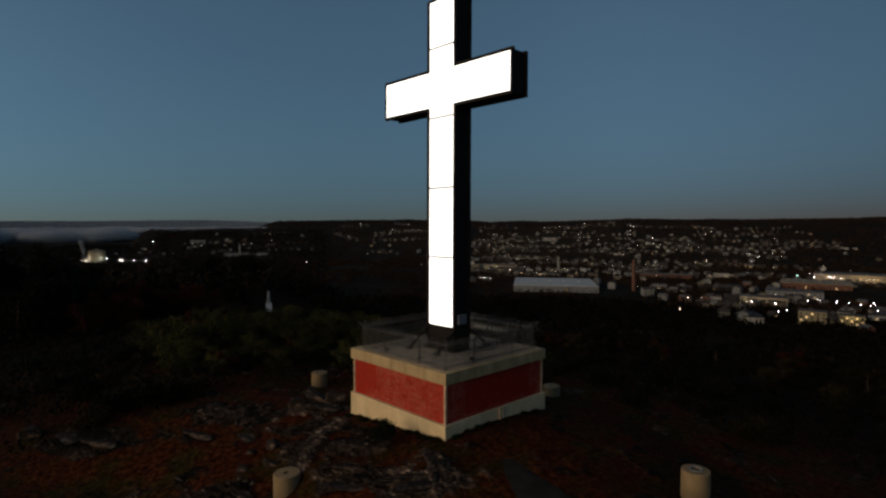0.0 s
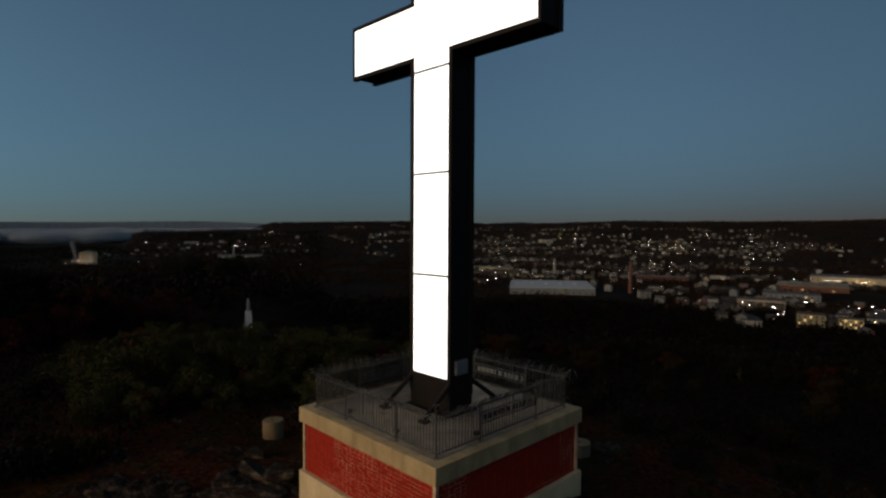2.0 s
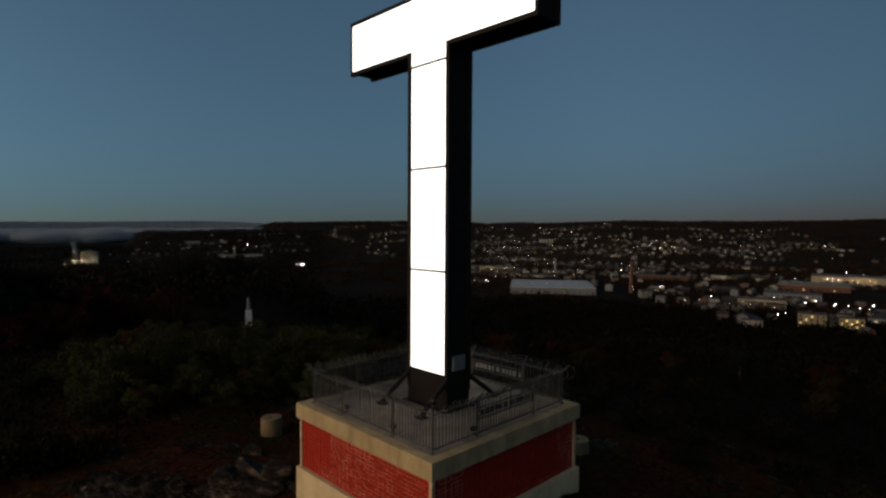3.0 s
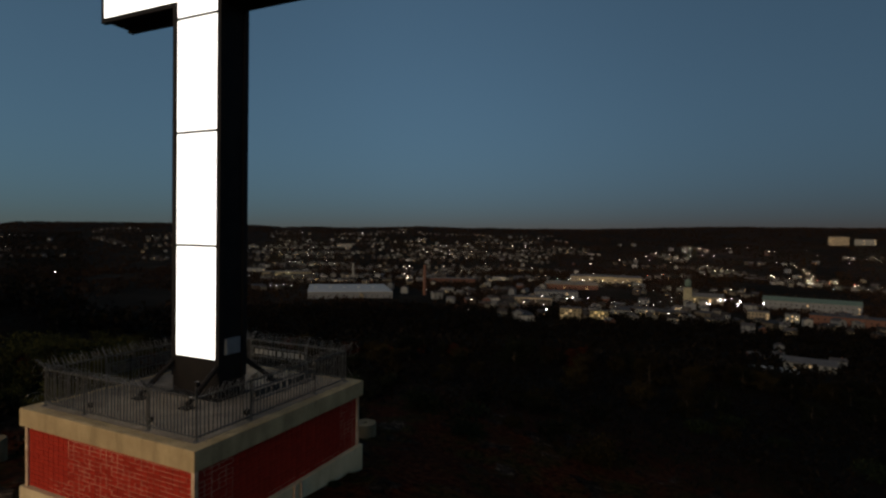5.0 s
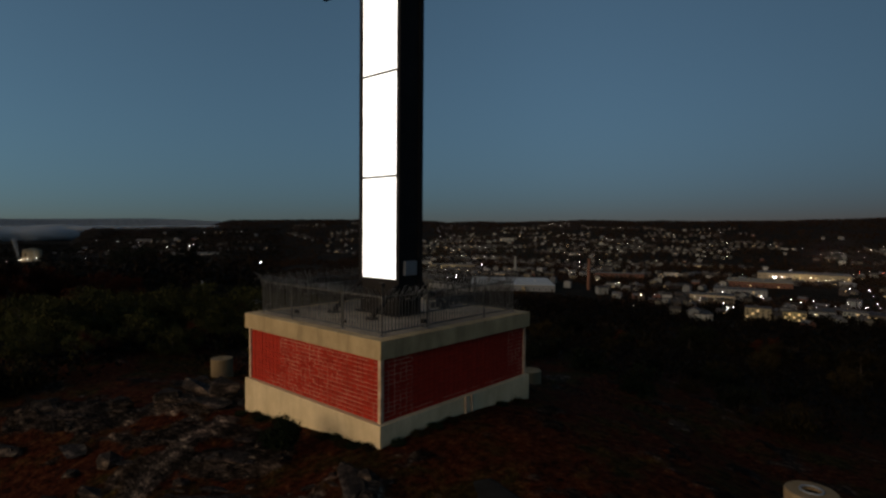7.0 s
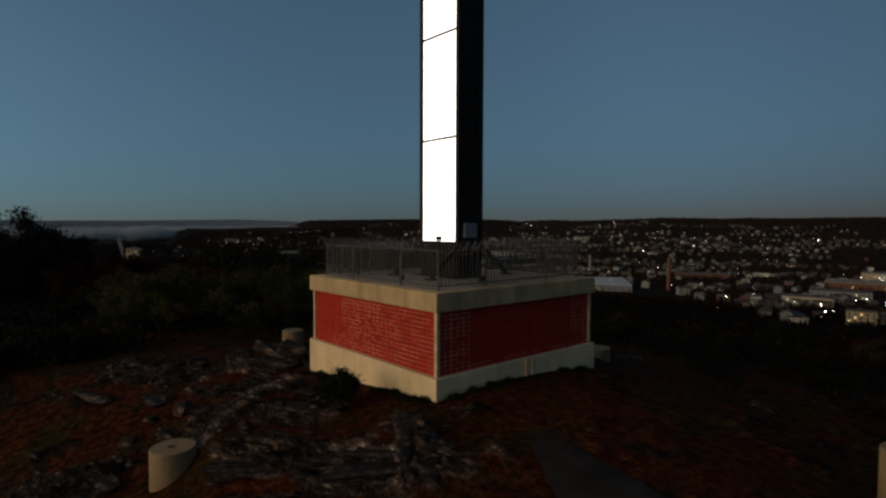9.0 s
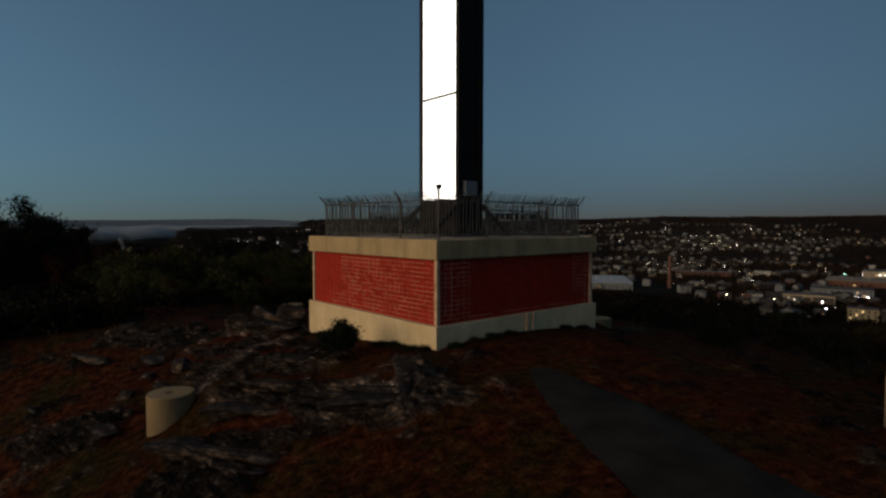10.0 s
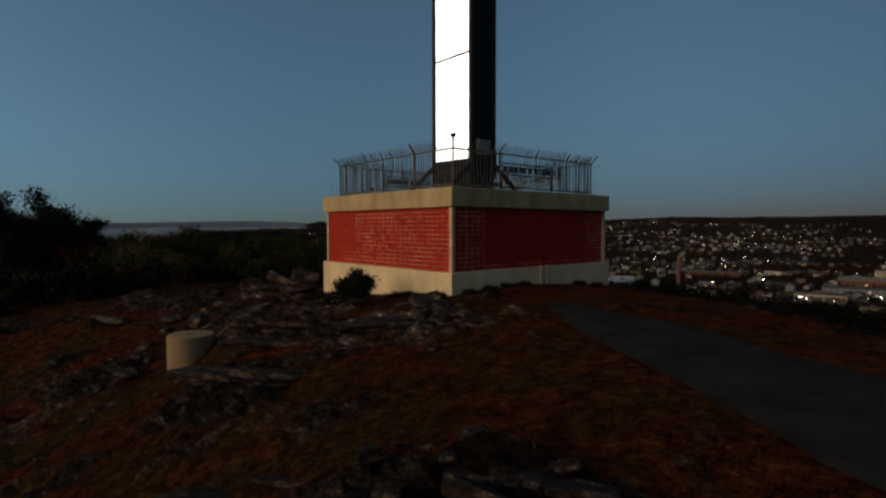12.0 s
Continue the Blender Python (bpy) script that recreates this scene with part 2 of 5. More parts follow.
def strata(x, y):
    """Relief of the bare ledges: tilted layers broken by cracks."""
    p = Vector((x * 0.55 + y * 0.35, -x * 0.5 + y * 1.1, 0))
    a = noise.fractal(p * 1.1, 1.0, 2.1, 5)
    b = 1 - abs(noise.noise(Vector((p.x * 0.9, p.y * 2.6, 3.3)))) * 2
    c = noise.noise(Vector((x * 0.35, y * 0.35, 7.7)))
    d = noise.noise(Vector((p.x * 2.2, p.y * 5.5, 1.1)))
    t = p.y * 1.15 + 0.9 * noise.noise(Vector((p.x * 0.5, p.y * 0.5, 5.1))) + 0.25 * noise.noise(Vector((x * 1.7, y * 1.7, 2.2)))
    saw = t - math.floor(t)
    saw = saw if saw < 0.82 else 0.82 * (1 - saw) / 0.18
    e = 1 - 2 * abs(noise.noise(Vector((p.x * 3.1, p.y * 3.6, 8.2)))) - 1.2 * abs(noise.noise(Vector((x * 6.3, y * 6.3, 6.6))))
    return 0.10 * e + 0.13 * a + 0.10 * b * max(0, c + 0.4) + 0.07 * d + 0.22 * (saw - 0.4)


LEDGES = [(-5.2, -1.7, 2.0, 0.7), (-4.5, -3.1, 1.4, 0.7), (1.4, -2.7, 1.6, 1.0), (5.9, -6.5, 2.0, 0.9), (0.3, -4.7, 1.4, 0.6), (0.8, -5.7, 1.6, 0.6), (-1.2, -3.5, 1.7, 0.8), (-8.2, -0.8, 1.7, 0.9), (-2.8, -2.2, 1.9, 0.8), (6.8, -5.6, 1.0, 0.6), (-5.5, -6.6, 2.1, 0.9), (-11.5, -3.5, 2.7, 1.3), (-14.5, -8.6, 2.6, 1.2)]
# the worn pale rock that people walk up, from the pipe to the plinth
TRODDEN = [(-3.4, -4.3), (-4.2, -3.4), (-4.8, -2.6), (-5.3, -1.7), (-5.7, -0.9)]


def trodden(x, y):
    """How near a place is to the worn strip: 1 on it, 0 away from it."""
    best = 9.0
    for (ax, ay), (bx, by) in zip(TRODDEN, TRODDEN[1:]):
        ux, uy = bx - ax, by - ay
        t = min(1, max(0, ((x - ax) * ux + (y - ay) * uy) / (ux * ux + uy * uy)))
        best = min(best, math.hypot(x - ax - t * ux, y - ay - t * uy))
    return min(1.0, max(0.0, 1.5 - best / 0.42))


def lichen(x, y):
    """How pale the rock is: lichen on the outcrops by the plinth, black slate lower down."""
    k = 0.85 + 2.4 * math.exp(-((x - 1.3) ** 2 + (y + 2.5) ** 2) / 2.0) + 1.6 * math.exp(-((x + 8.3) ** 2 + (y + 0.5) ** 2) / 3.0) + 0.9 * math.exp(-((x + 0.8) ** 2 + (y + 3.6) ** 2) / 1.2)
    return k - 0.42 * math.exp(-((x - 5.9) ** 2 + (y + 6.3) ** 2) / 4.0) + 2.3 * trodden(x, y)


def rocky(x, y):
    """How far a place is bare ledge: 0 turf, 1 rock."""
    best = 0.0
    for cx, cy, a, b in LEDGES:
        dx, dy = x - cx, y - cy
        s, t = (dx * 0.88 + dy * 0.47) / a, (-dx * 0.47 + dy * 0.88) / b
        best = max(best, 1.2 - math.sqrt(s * s + t * t))
    best = max(best, trodden(x, y))
    k = best + 0.55 * noise.noise(Vector((x * 0.9, y * 0.9, 1.5))) + 0.3 * noise.noise(Vector((x * 2.6, y * 2.6, 4.5)))
    return min(1.0, max(0.0, k * 1.6))


def clear_of_base(x, y, m):
    return max(-6.2 - x, x, -y, y - 6.35) > m


def ground_z(x, y, z=None):
    """Height of the finished ground near the hilltop; z is the smooth land's height where it is known."""
    z = float(land(x, y)) if z is None else float(z)
    r = math.hypot(x - 3, y + 4)
    if r < 45:
        fade = 1 - min(1, max(0, (r - 25) / 20))
        k = rocky(x, y)
        edge = min(1.0, max(0.0, max(-6.2 - x, x, -y, y - 6.35) / 1.2)) if clear_of_base(x, y, 0) else 0.0
        road = 1.0 - road_mask(x, y)
        z += fade * road * edge * (0.05 * noise.noise(Vector((x * 0.8, y * 0.8, 0))) + 0.03 * noise.noise(Vector((x * 3, y * 3, 9))) + k * (0.10 + strata(x, y) * (1 - 0.75 * trodden(x, y))))
    return z


ROAD = [(2.9, 0.1, 0.2), (4.1, -0.6, 0.5), (5.4, -1.25, 0.75), (6.8, -2.1, 0.78), (8.35, -2.95, 0.95), (11.75, -5.15, 1.3), (16.2, -9.0, 1.55), (23.8, -16.3, 1.7)]


def road_near(x, y):
    """Distance from the drive's edge, negative inside it."""
    best = 1e9
    for (ax, ay, aw), (bx, by, bw) in zip(ROAD, ROAD[1:]):
        ux, uy = bx - ax, by - ay
        t = min(1, max(0, ((x - ax) * ux + (y - ay) * uy) / (ux * ux + uy * uy)))
        best = min(best, math.hypot(x - ax - t * ux, y - ay - t * uy) - (aw + t * (bw - aw)))
    return best


def road_mask(x, y):
    return min(1.0, max(0.0, 1 - road_near(x, y) / 0.8))


def make_ground():
    cx, cy = 5.0, -5.5
    rings = [0.0] + [0.25 * 1.0346 ** i for i in range(0, 291)]
    rings = [r for r in rings if r < 4850] + [4850]
    # even steps close by, growing steps beyond
    near = [0.12 * i for i in range(1, 110)]
    rings = near + [r for r in rings if r > near[-1] * 1.012]
    seg = 432
    ang = np.linspace(0, 2 * np.pi, seg, endpoint=False)
    verts, mask, pale = [(cx, cy, ground_z(cx, cy))], [rocky(cx, cy)], [lichen(cx, cy)]
    for r in rings:
        xs, ys = cx + r * np.cos(ang), cy + r * np.sin(ang)
        if r < 50:
            for x, y, z in zip(xs.tolist(), ys.tolist(), land(xs, ys).tolist()):
                verts.append((x, y, ground_z(x, y, z)))
                mask.append(rocky(x, y) * (1 - road_mask(x, y)))
                pale.append(lichen(x, y))
        else:
            zs = land(xs, ys)
            verts.extend(zip(xs.tolist(), ys.tolist(), zs.tolist()))
            mask.extend([0.0] * seg)
            pale.extend([0.75] * seg)
    faces = [(0, 1 + j, 1 + (j + 1) % seg) for j in range(seg)]
    for i in range(len(rings) - 1):
        a, b = 1 + i * seg, 1 + (i + 1) * seg
        faces += [(a + j, b + j, b + (j + 1) % seg, a + (j + 1) % seg) for j in range(seg)]
    me = raw_mesh("ground", verts, faces, ground_material(), True)
    at = me.attributes.new("ledge", "FLOAT", "POINT")
    at.data.foreach_set("value", np.array(mask, dtype=np.float32))
    at = me.attributes.new("lichen", "FLOAT", "POINT")
    at.data.foreach_set("value", np.array(pale, dtype=np.float32))
    return tagged(new("ground", me), "rocky hilltop with russet dry grass, wooded slopes and valley", "ground", kind="structure")


def rock_colour(n, l, fine, gain=1.0):
    """Dark layered gneiss with lichen-grey and pale quartz flecks."""
    layers = noise_node(n, l, 2.1, 9, 0.74, "Object", (1.0, 2.2, 4.0))
    stops = ((0.38, (0.0030, 0.0024, 0.0021)), (0.50, (0.0150, 0.0110, 0.0090)), (0.60, (0.050, 0.038, 0.030)), (0.68, (0.21, 0.17, 0.125)))
    col = ramp(n, l, layers, [(p, tuple(v * gain for v in c)) for p, c in stops])
    col = mixed(n, l, 0.85, col, ramp(n, l, fine, [(0.34, (0.2,) * 3), (0.70, (2.0,) * 3)]), "MULTIPLY")
    fleck = noise_node(n, l, 26.0, 4, 0.6)
    patch = noise_node(n, l, 1.3, 4, 0.6)
    spots = mixed(n, l, 1.0, ramp(n, l, fleck, [(0.64, (0, 0, 0)), (0.70, (0.8,) * 3)]), ramp(n, l, patch, [(0.44, (0, 0, 0)), (0.56, (1, 1, 1))]), "MULTIPLY")
    tone = noise_node(n, l, 0.42, 3, 0.55)
    col = mixed(n, l, 1.0, col, ramp(n, l, tone, [(0.36, (0.5,) * 3), (0.50, (1.3, 1.25, 1.2)), (0.62, (3.4, 3.1, 2.8))]), "MULTIPLY")
    return mixed(n, l, spots, col, (0.26, 0.22, 0.17))


def rock_surface():
    m, n, l, b = material("grey_gneiss_rock", 0.9)
    fine = noise_node(n, l, 14, 5, 0.75)
    l.new(rock_colour(n, l, fine, 1.0), b.inputs["Base Color"])
    bumped(n, l, b, fine, 1.0, 0.06)
    return m


def ground_material():
    m, n, l, b = material("hilltop_soil_turf_and_ledge", 0.95)
    b.inputs["Specular IOR Level"].default_value = 0.03
    big = noise_node(n, l, 0.5, 7, 0.68)
    mid = noise_node(n, l, 2.2, 6, 0.7)
    fine = noise_node(n, l, 14, 5, 0.75)
    clump = noise_node(n, l, 4.5, 6, 0.72)
    turf = ramp(n, l, clump, [(0.34, (0.005, 0.0024, 0.0013)), (0.45, (0.033, 0.0074, 0.0028)), (0.55, (0.064, 0.0160, 0.0058)), (0.66, (0.112, 0.042, 0.015))])
    olive = ramp(n, l, clump, [(0.34, (0.006, 0.005, 0.0016)), (0.50, (0.026, 0.019, 0.0048)), (0.66, (0.060, 0.042, 0.012))])
    turf = mixed(n, l, ramp(n, l, big, [(0.47, (0, 0, 0)), (0.60, (1, 1, 1))]), turf, olive)
    turf = mixed(n, l, 0.9, turf, ramp(n, l, fine, [(0.32, (0.25,) * 3), (0.68, (1.9,) * 3)]), "MULTIPLY")
    grey = n.new("ShaderNodeAttribute")
    grey.attribute_name = "lichen"
    rock = mixed(n, l, 1.0, rock_colour(n, l, fine), grey.outputs["Color"], "MULTIPLY")
    at = n.new("ShaderNodeAttribute")
    at.attribute_name = "ledge"
    add = n.new("ShaderNodeMath")
    add.operation = "MULTIPLY_ADD"
    l.new(mid, add.inputs[0])
    add.inputs[1].default_value = 0.9
    l.new(at.outputs["Fac"], add.inputs[2])
    k = ramp(n, l, add.outputs[0], [(0.72, (0, 0, 0)), (0.92, (1, 1, 1))])
    col = mixed(n, l, k, turf, rock)
    # far country, blended in from 14 to 36 m out: darker browns in patches
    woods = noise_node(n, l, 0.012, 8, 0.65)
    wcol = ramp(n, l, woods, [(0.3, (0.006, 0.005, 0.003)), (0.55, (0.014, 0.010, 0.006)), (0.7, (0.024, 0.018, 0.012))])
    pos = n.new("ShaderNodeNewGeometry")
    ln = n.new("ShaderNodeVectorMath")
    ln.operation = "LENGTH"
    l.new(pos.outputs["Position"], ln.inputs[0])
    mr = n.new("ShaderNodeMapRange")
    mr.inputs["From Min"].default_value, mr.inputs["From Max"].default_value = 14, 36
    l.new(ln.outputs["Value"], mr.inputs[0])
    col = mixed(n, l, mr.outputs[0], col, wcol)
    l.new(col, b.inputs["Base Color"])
    layers = noise_node(n, l, 3.0, 8, 0.7, "Object", (0.8, 2.6, 5.0))
    bumped(n, l, b, mixed(n, l, k, mixed(n, l, 0.45, clump, fine), layers), 1.0, 0.26)
    return m


M_ROCK = rock_surface()
ground = make_ground()


def make_road():
    """A worn asphalt drive that follows the ground, with a ragged edge."""
    pts = []
    for i in range(len(ROAD) - 1):
        for s in range(14):
            t = s / 14
            p0, p1, p2, p3 = (ROAD[min(max(i + k, 0), len(ROAD) - 1)] for k in (-1, 0, 1, 2))
            pts.append([0.5 * (2 * b + (c - a) * t + (2 * a - 5 * b + 4 * c - d) * t * t + (-a + 3 * b - 3 * c + d) * t ** 3) for a, b, c, d in zip(p0, p1, p2, p3)])
    verts, faces, cols = [], [], 12
    for i, (x, y, w) in enumerate(pts):
        nx, ny, _ = pts[min(i + 1, len(pts) - 1)]
        px, py, _ = pts[max(i - 1, 0)]
        q = Vector((nx - px, ny - py)).normalized()
        for j in range(cols + 1):
            o = (j / cols * 2 - 1) * (w + 0.06 * noise.noise(Vector((i * 0.45, j // cols * 5.0, 2))))
            u, v = x - q.y * o, y + q.x * o
            verts.append((u, v, float(land(u, v)) + 0.03 - 0.012 * (abs(j - cols / 2) / (cols / 2)) ** 4))
    for i in range(len(pts) - 1):
        for j in range(cols):
            a = i * (cols + 1) + j
            faces.append((a, a + cols + 1, a + cols + 2, a + 1))
    return tagged(new("road", raw_mesh("road", verts, faces, M_ASPHALT, True)), "worn dark asphalt drive crossing the hilltop", "road", kind="structure")


make_road()

# ---- the plinth ----
X0, X1, Y0, Y1 = -6.15, 0.0, 0.0, 6.32
Z_BASE, Z_BRICK, Z_SLAB, Z_TOP = -1.5, 0.46, 1.99, 2.45
plinth = thing("monument_plinth", "red brick plinth with pale concrete base and coping slab", "plinth")
part("concrete_base", box(X0, X1, Y0, Y1, Z_BASE, Z_BRICK, 0.02), M_BASE, plinth, "pale stained concrete footing wall")
part("coping_slab", box(X0, X1, Y0, Y1, Z_SLAB, Z_TOP, 0.03), M_SLAB, plinth, "thick weathered concrete coping slab")
# inset plate that gives the slab's top a darker grey than its sides
part("deck", box(X0 + 0.30, X1 - 0.30, Y0 + 0.30, Y1 - 0.30, Z_TOP - 0.05, Z_TOP + 0.006), M_DECK, plinth, "dark grey concrete deck")
IN = 0.14
part("core", box(X0 + IN + 0.06, X1 - IN - 0.06, Y0 + IN + 0.06, Y1 - IN - 0.06, Z_BRICK - 0.01, Z_SLAB + 0.01), M_MORTAR, plinth)
for cx, cy in ((X0 + IN, Y0 + IN), (X1 - IN, Y0 + IN), (X1 - IN, Y1 - IN), (X0 + IN, Y1 - IN)):
    bm = box(cx - 0.05, cx + 0.05, cy - 0.05, cy + 0.05, Z_BRICK, Z_SLAB, 0.008)
    part("corner_strip", bm, M_STRIP, plinth, "pale mortar strip at the corner")
for dy in (3.10, 3.36):
    bm = bmesh.new()
    bm_bar(bm, (0.035, dy, -0.35), (0.035, dy, 0.50), 0.032, 10)
    bm_box(bm, 0.0, 0.05, dy - 0.05, dy + 0.05, 0.22, 0.25)
    part("drain_pipe", bm, M_STRIP, plinth, "short pale drain pipe")

# ---- the lit cross ----
cross = thing("illuminated_cross", "tall dark steel cross with glowing white panels", "cross")
CX, CY0, CY1 = -3.09, 2.69, 3.69
SX0, SX1 = -4.01, -2.21
AZ0, AZ1, AX0, AX1, TOPZ = 13.12, 14.93, -7.06, 0.87, 17.97
part("shaft_body", box(SX0 + 0.05, SX1 - 0.05, CY0 + 0.12, CY1 - 0.12, 2.94, TOPZ - 0.05, 0.01), M_STEEL, cross)
part("arm_body", box(AX0 + 0.06, AX1 - 0.06, CY0 + 0.13, CY1 - 0.13, AZ0 + 0.06, AZ1 - 0.06, 0.01), M_STEEL, cross)


PX0, PX1 = -3.834, -2.345


def rim(y0, y1):
    """The rim of one side of the cross: a flange that follows its outline, open over the panels."""
    bm = bmesh.new()
    w = 0.135
    for x0, x1, z0, z1 in ((SX0, PX0, 2.95, AZ0 + w), (PX1, SX1, 2.95, AZ0 + w), (SX0, PX0, AZ1 - w, TOPZ), (PX1, SX1, AZ1 - w, TOPZ),
                           (PX0, PX1, TOPZ - 0.11, TOPZ), (PX0, PX1, 2.95, 3.53),
                           (AX0, SX0, AZ0, AZ0 + w), (SX1, AX1, AZ0, AZ0 + w), (AX0, SX0, AZ1 - w, AZ1), (SX1, AX1, AZ1 - w, AZ1),
                           (AX0, AX0 + 0.115, AZ0 + w, AZ1 - w), (AX1 - 0.105, AX1, AZ0 + w, AZ1 - w)):
        bm_box(bm, x0, x1, y0, y1, z0, z1, 0.008)
    return bm


part("front_rim", rim(CY0, CY0 + 0.16), M_STEEL, cross)
part("back_rim", rim(CY1 - 0.16, CY1), M_STEEL, cross)
seams = [3.53, 6.59, 9.66, 12.76, 15.82, 17.86]
for face in (CY0 + 0.012, CY1 - 0.052):
    for z0, z1 in zip(seams, seams[1:]):
        part("light_panel", box(PX0, PX1, face, face + 0.04, z0 + 0.008, z1 - 0.008, 0.004), M_PANEL, cross, "glowing white acrylic panel")
    for x0, x1 in ((AX0 + 0.115, PX0 - 0.008), (PX1 + 0.008, AX1 - 0.105)):
        part("light_panel", box(x0, x1, face, face + 0.04, AZ0 + 0.135, AZ1 - 0.135, 0.004), M_PANEL, cross, "glowing white acrylic panel")
    for z in seams[1:-1]:
        bm = bmesh.new()
        bm_box(bm, PX0, PX1, face - 0.02, face + 0.02, z - 0.032, z + 0.032)
        part("panel_joint", bm, M_SEAM, cross)
part("pedestal", box(SX0 + 0.02, SX1 - 0.02, CY0 + 0.03, CY1 - 0.03, 2.49, 2.96, 0.01), M_STEEL, cross)
part("base_plate", box(-4.10, -2.12, 2.58, 3.80, 2.456, 2.49, 0.008), M_STEEL, cross)
for sx, fx in ((-3.93, -4.2), (-2.25, -2.42)):
    for sy, fy in ((CY0 + 0.02, 1.86), (CY1 - 0.02, 4.98)):
        bm = bmesh.new()
        bm_bar(bm, (sx, sy, 3.38), (fx, fy, 2.53), 0.075, 8)
        br = part("brace", bm, M_STEEL, cross, "diagonal dark steel brace")
        bm = box(fx - 0.16, fx + 0.16, fy - 0.13, fy + 0.13, 2.455, 2.50, 0.008)
        for bx, by in ((-0.1, -0.08), (0.1, -0.08), (-0.1, 0.08), (0.1, 0.08)):
            bm_bar(bm, (fx + bx, fy + by, 2.49), (fx + bx, fy + by, 2.54), 0.018, 6)
        part("foot_plate", bm, M_STEEL, br)
bx = part("junction_box", box(-2.27, -2.16, 2.90, 3.41, 3.65, 4.08, 0.012), M_BOX, cross, "grey metal junction box")
part("lid", box(-2.165, -2.15, 2.92, 3.39, 3.67, 4.06, 0.006), M_BOX, bx)

# ---- the fence on the slab ----
FX0, FX1, FY0, FY1 = -5.75, -0.40, 0.40, 5.92
fence = thing("security_fence", "galvanised picket fence with tips bent outwards", "fence")


def picket_mesh():
    bm = bmesh.new()
    bm_bar(bm, (0, 0, 0.055), (0, 0, 0.97), 0.017, 4)
    bm_bar(bm, (0, 0, 0.965), (0, -0.05, 1.03), 0.017, 4)
    bm_bar(bm, (0, -0.05, 1.025), (0, -0.15, 1.15), 0.016, 4, 0.009)
    return mesh_of("picket", bm, M_GALV)


def post_mesh(h):
    bm = bmesh.new()
    bm_box(bm, -0.02, 0.02, -0.02, 0.02, 0, h, 0.004)
    bm_box(bm, -0.06, 0.06, -0.06, 0.06, 0, 0.015)
    bm_bar(bm, (0, 0, h - 0.03), (0, -0.20, 1.20), 0.017, 6)
    return mesh_of("post", bm, M_GALV)


PICKET, POST = picket_mesh(), post_mesh(0.98)
sides = (("south", FX0, FX1, lambda s: (s, FY0), 0), ("north", FX0, FX1, lambda s: (s, FY1), 180), ("west", FY0, FY1, lambda s: (FX0, s), 270), ("east", FY0, FY1, lambda s: (FX1, s), 90))
for side, a, b, spot, turn in sides:
    n = round((b - a) / 0.112)
    skip = (2.0, 4.45) if side in ("west", "east") else (-4.2, -1.9)
    for i in range(1, n):
        s = a + (b - a) * i / n
        x, y = spot(s)
        ob = part("picket", PICKET, None, fence)
        ob.matrix_basis = pose(x, y, Z_TOP, random.uniform(-1.2, 1.2), random.uniform(-1.0, 1.0), turn)
    for s in (a, *skip, b):
        x, y = spot(s)
        corner = s in (a, b)
        if corner and side in ("west", "east"):
            continue
        ob = part("post", POST, None, fence)
        out = turn
        if corner:
            out = turn + (45 if (s == b) == (side == "south") else -45)
        ob.matrix_basis = pose(x, y, Z_TOP, 0, 0, out)
    for z in (0.10, 0.945):
        p, q = spot(a), spot(b)
        bm = box(min(p[0], q[0]) - 0.014, max(p[0], q[0]) + 0.014, min(p[1], q[1]) - 0.014, max(p[1], q[1]) + 0.014, Z_TOP + z - 0.016, Z_TOP + z + 0.016)
        part("rail", bm, M_GALV, fence)
bm = bmesh.new()
bm_bar(bm, (FX1, FY0, Z_TOP), (FX1, FY0, 3.68), 0.026, 8)
mast = part("corner_mast", bm, M_GALV, fence, "slim corner mast with a small sensor head")
part("sensor_head", box(FX1 - 0.05, FX1 + 0.06, FY0 - 0.05, FY0 + 0.05, 3.65, 3.75, 0.012), M_STEEL, mast)


def coil(name, p, q, r, pitch, phase, label):
    """A loose coil of razor wire stretched from p to q."""
    cu = bpy.data.curves.new(name, "CURVE")
    cu.dimensions, cu.bevel_depth, cu.bevel_resolution = "3D", 0.0026, 0
    p, q = Vector(p), Vector(q)
    axis = (q - p).normalized()
    u = Vector((0, 0, 1))
    v = axis.cross(u)
    turns = (q - p).length / pitch
    n = int(turns * 18)
    sp = cu.splines.new("POLY")
    sp.points.add(n)
    for i in range(n + 1):
        t = i / n
        a = phase + t * turns * 2 * math.pi
        rr = r * (1 + 0.18 * math.sin(a * 0.37 + phase) + 0.08 * math.sin(a * 1.7))
        w = p + axis * ((q - p).length * t + 0.05 * math.sin(a * 0.61)) + u * (rr * math.sin(a)) + v * (rr * math.cos(a))
        sp.points[i].co = (*w, 1)
    cu.materials.append(M_WIRE)
    tmp = bpy.data.objects.new(name, cu)
    scene.collection.objects.link(tmp)
    me = bpy.data.meshes.new_from_object(tmp.evaluated_get(bpy.context.evaluated_depsgraph_get()))
    bpy.data.objects.remove(tmp)
    return tagged(new(name, me), label, "razor wire", "razor wire coils on the fence")


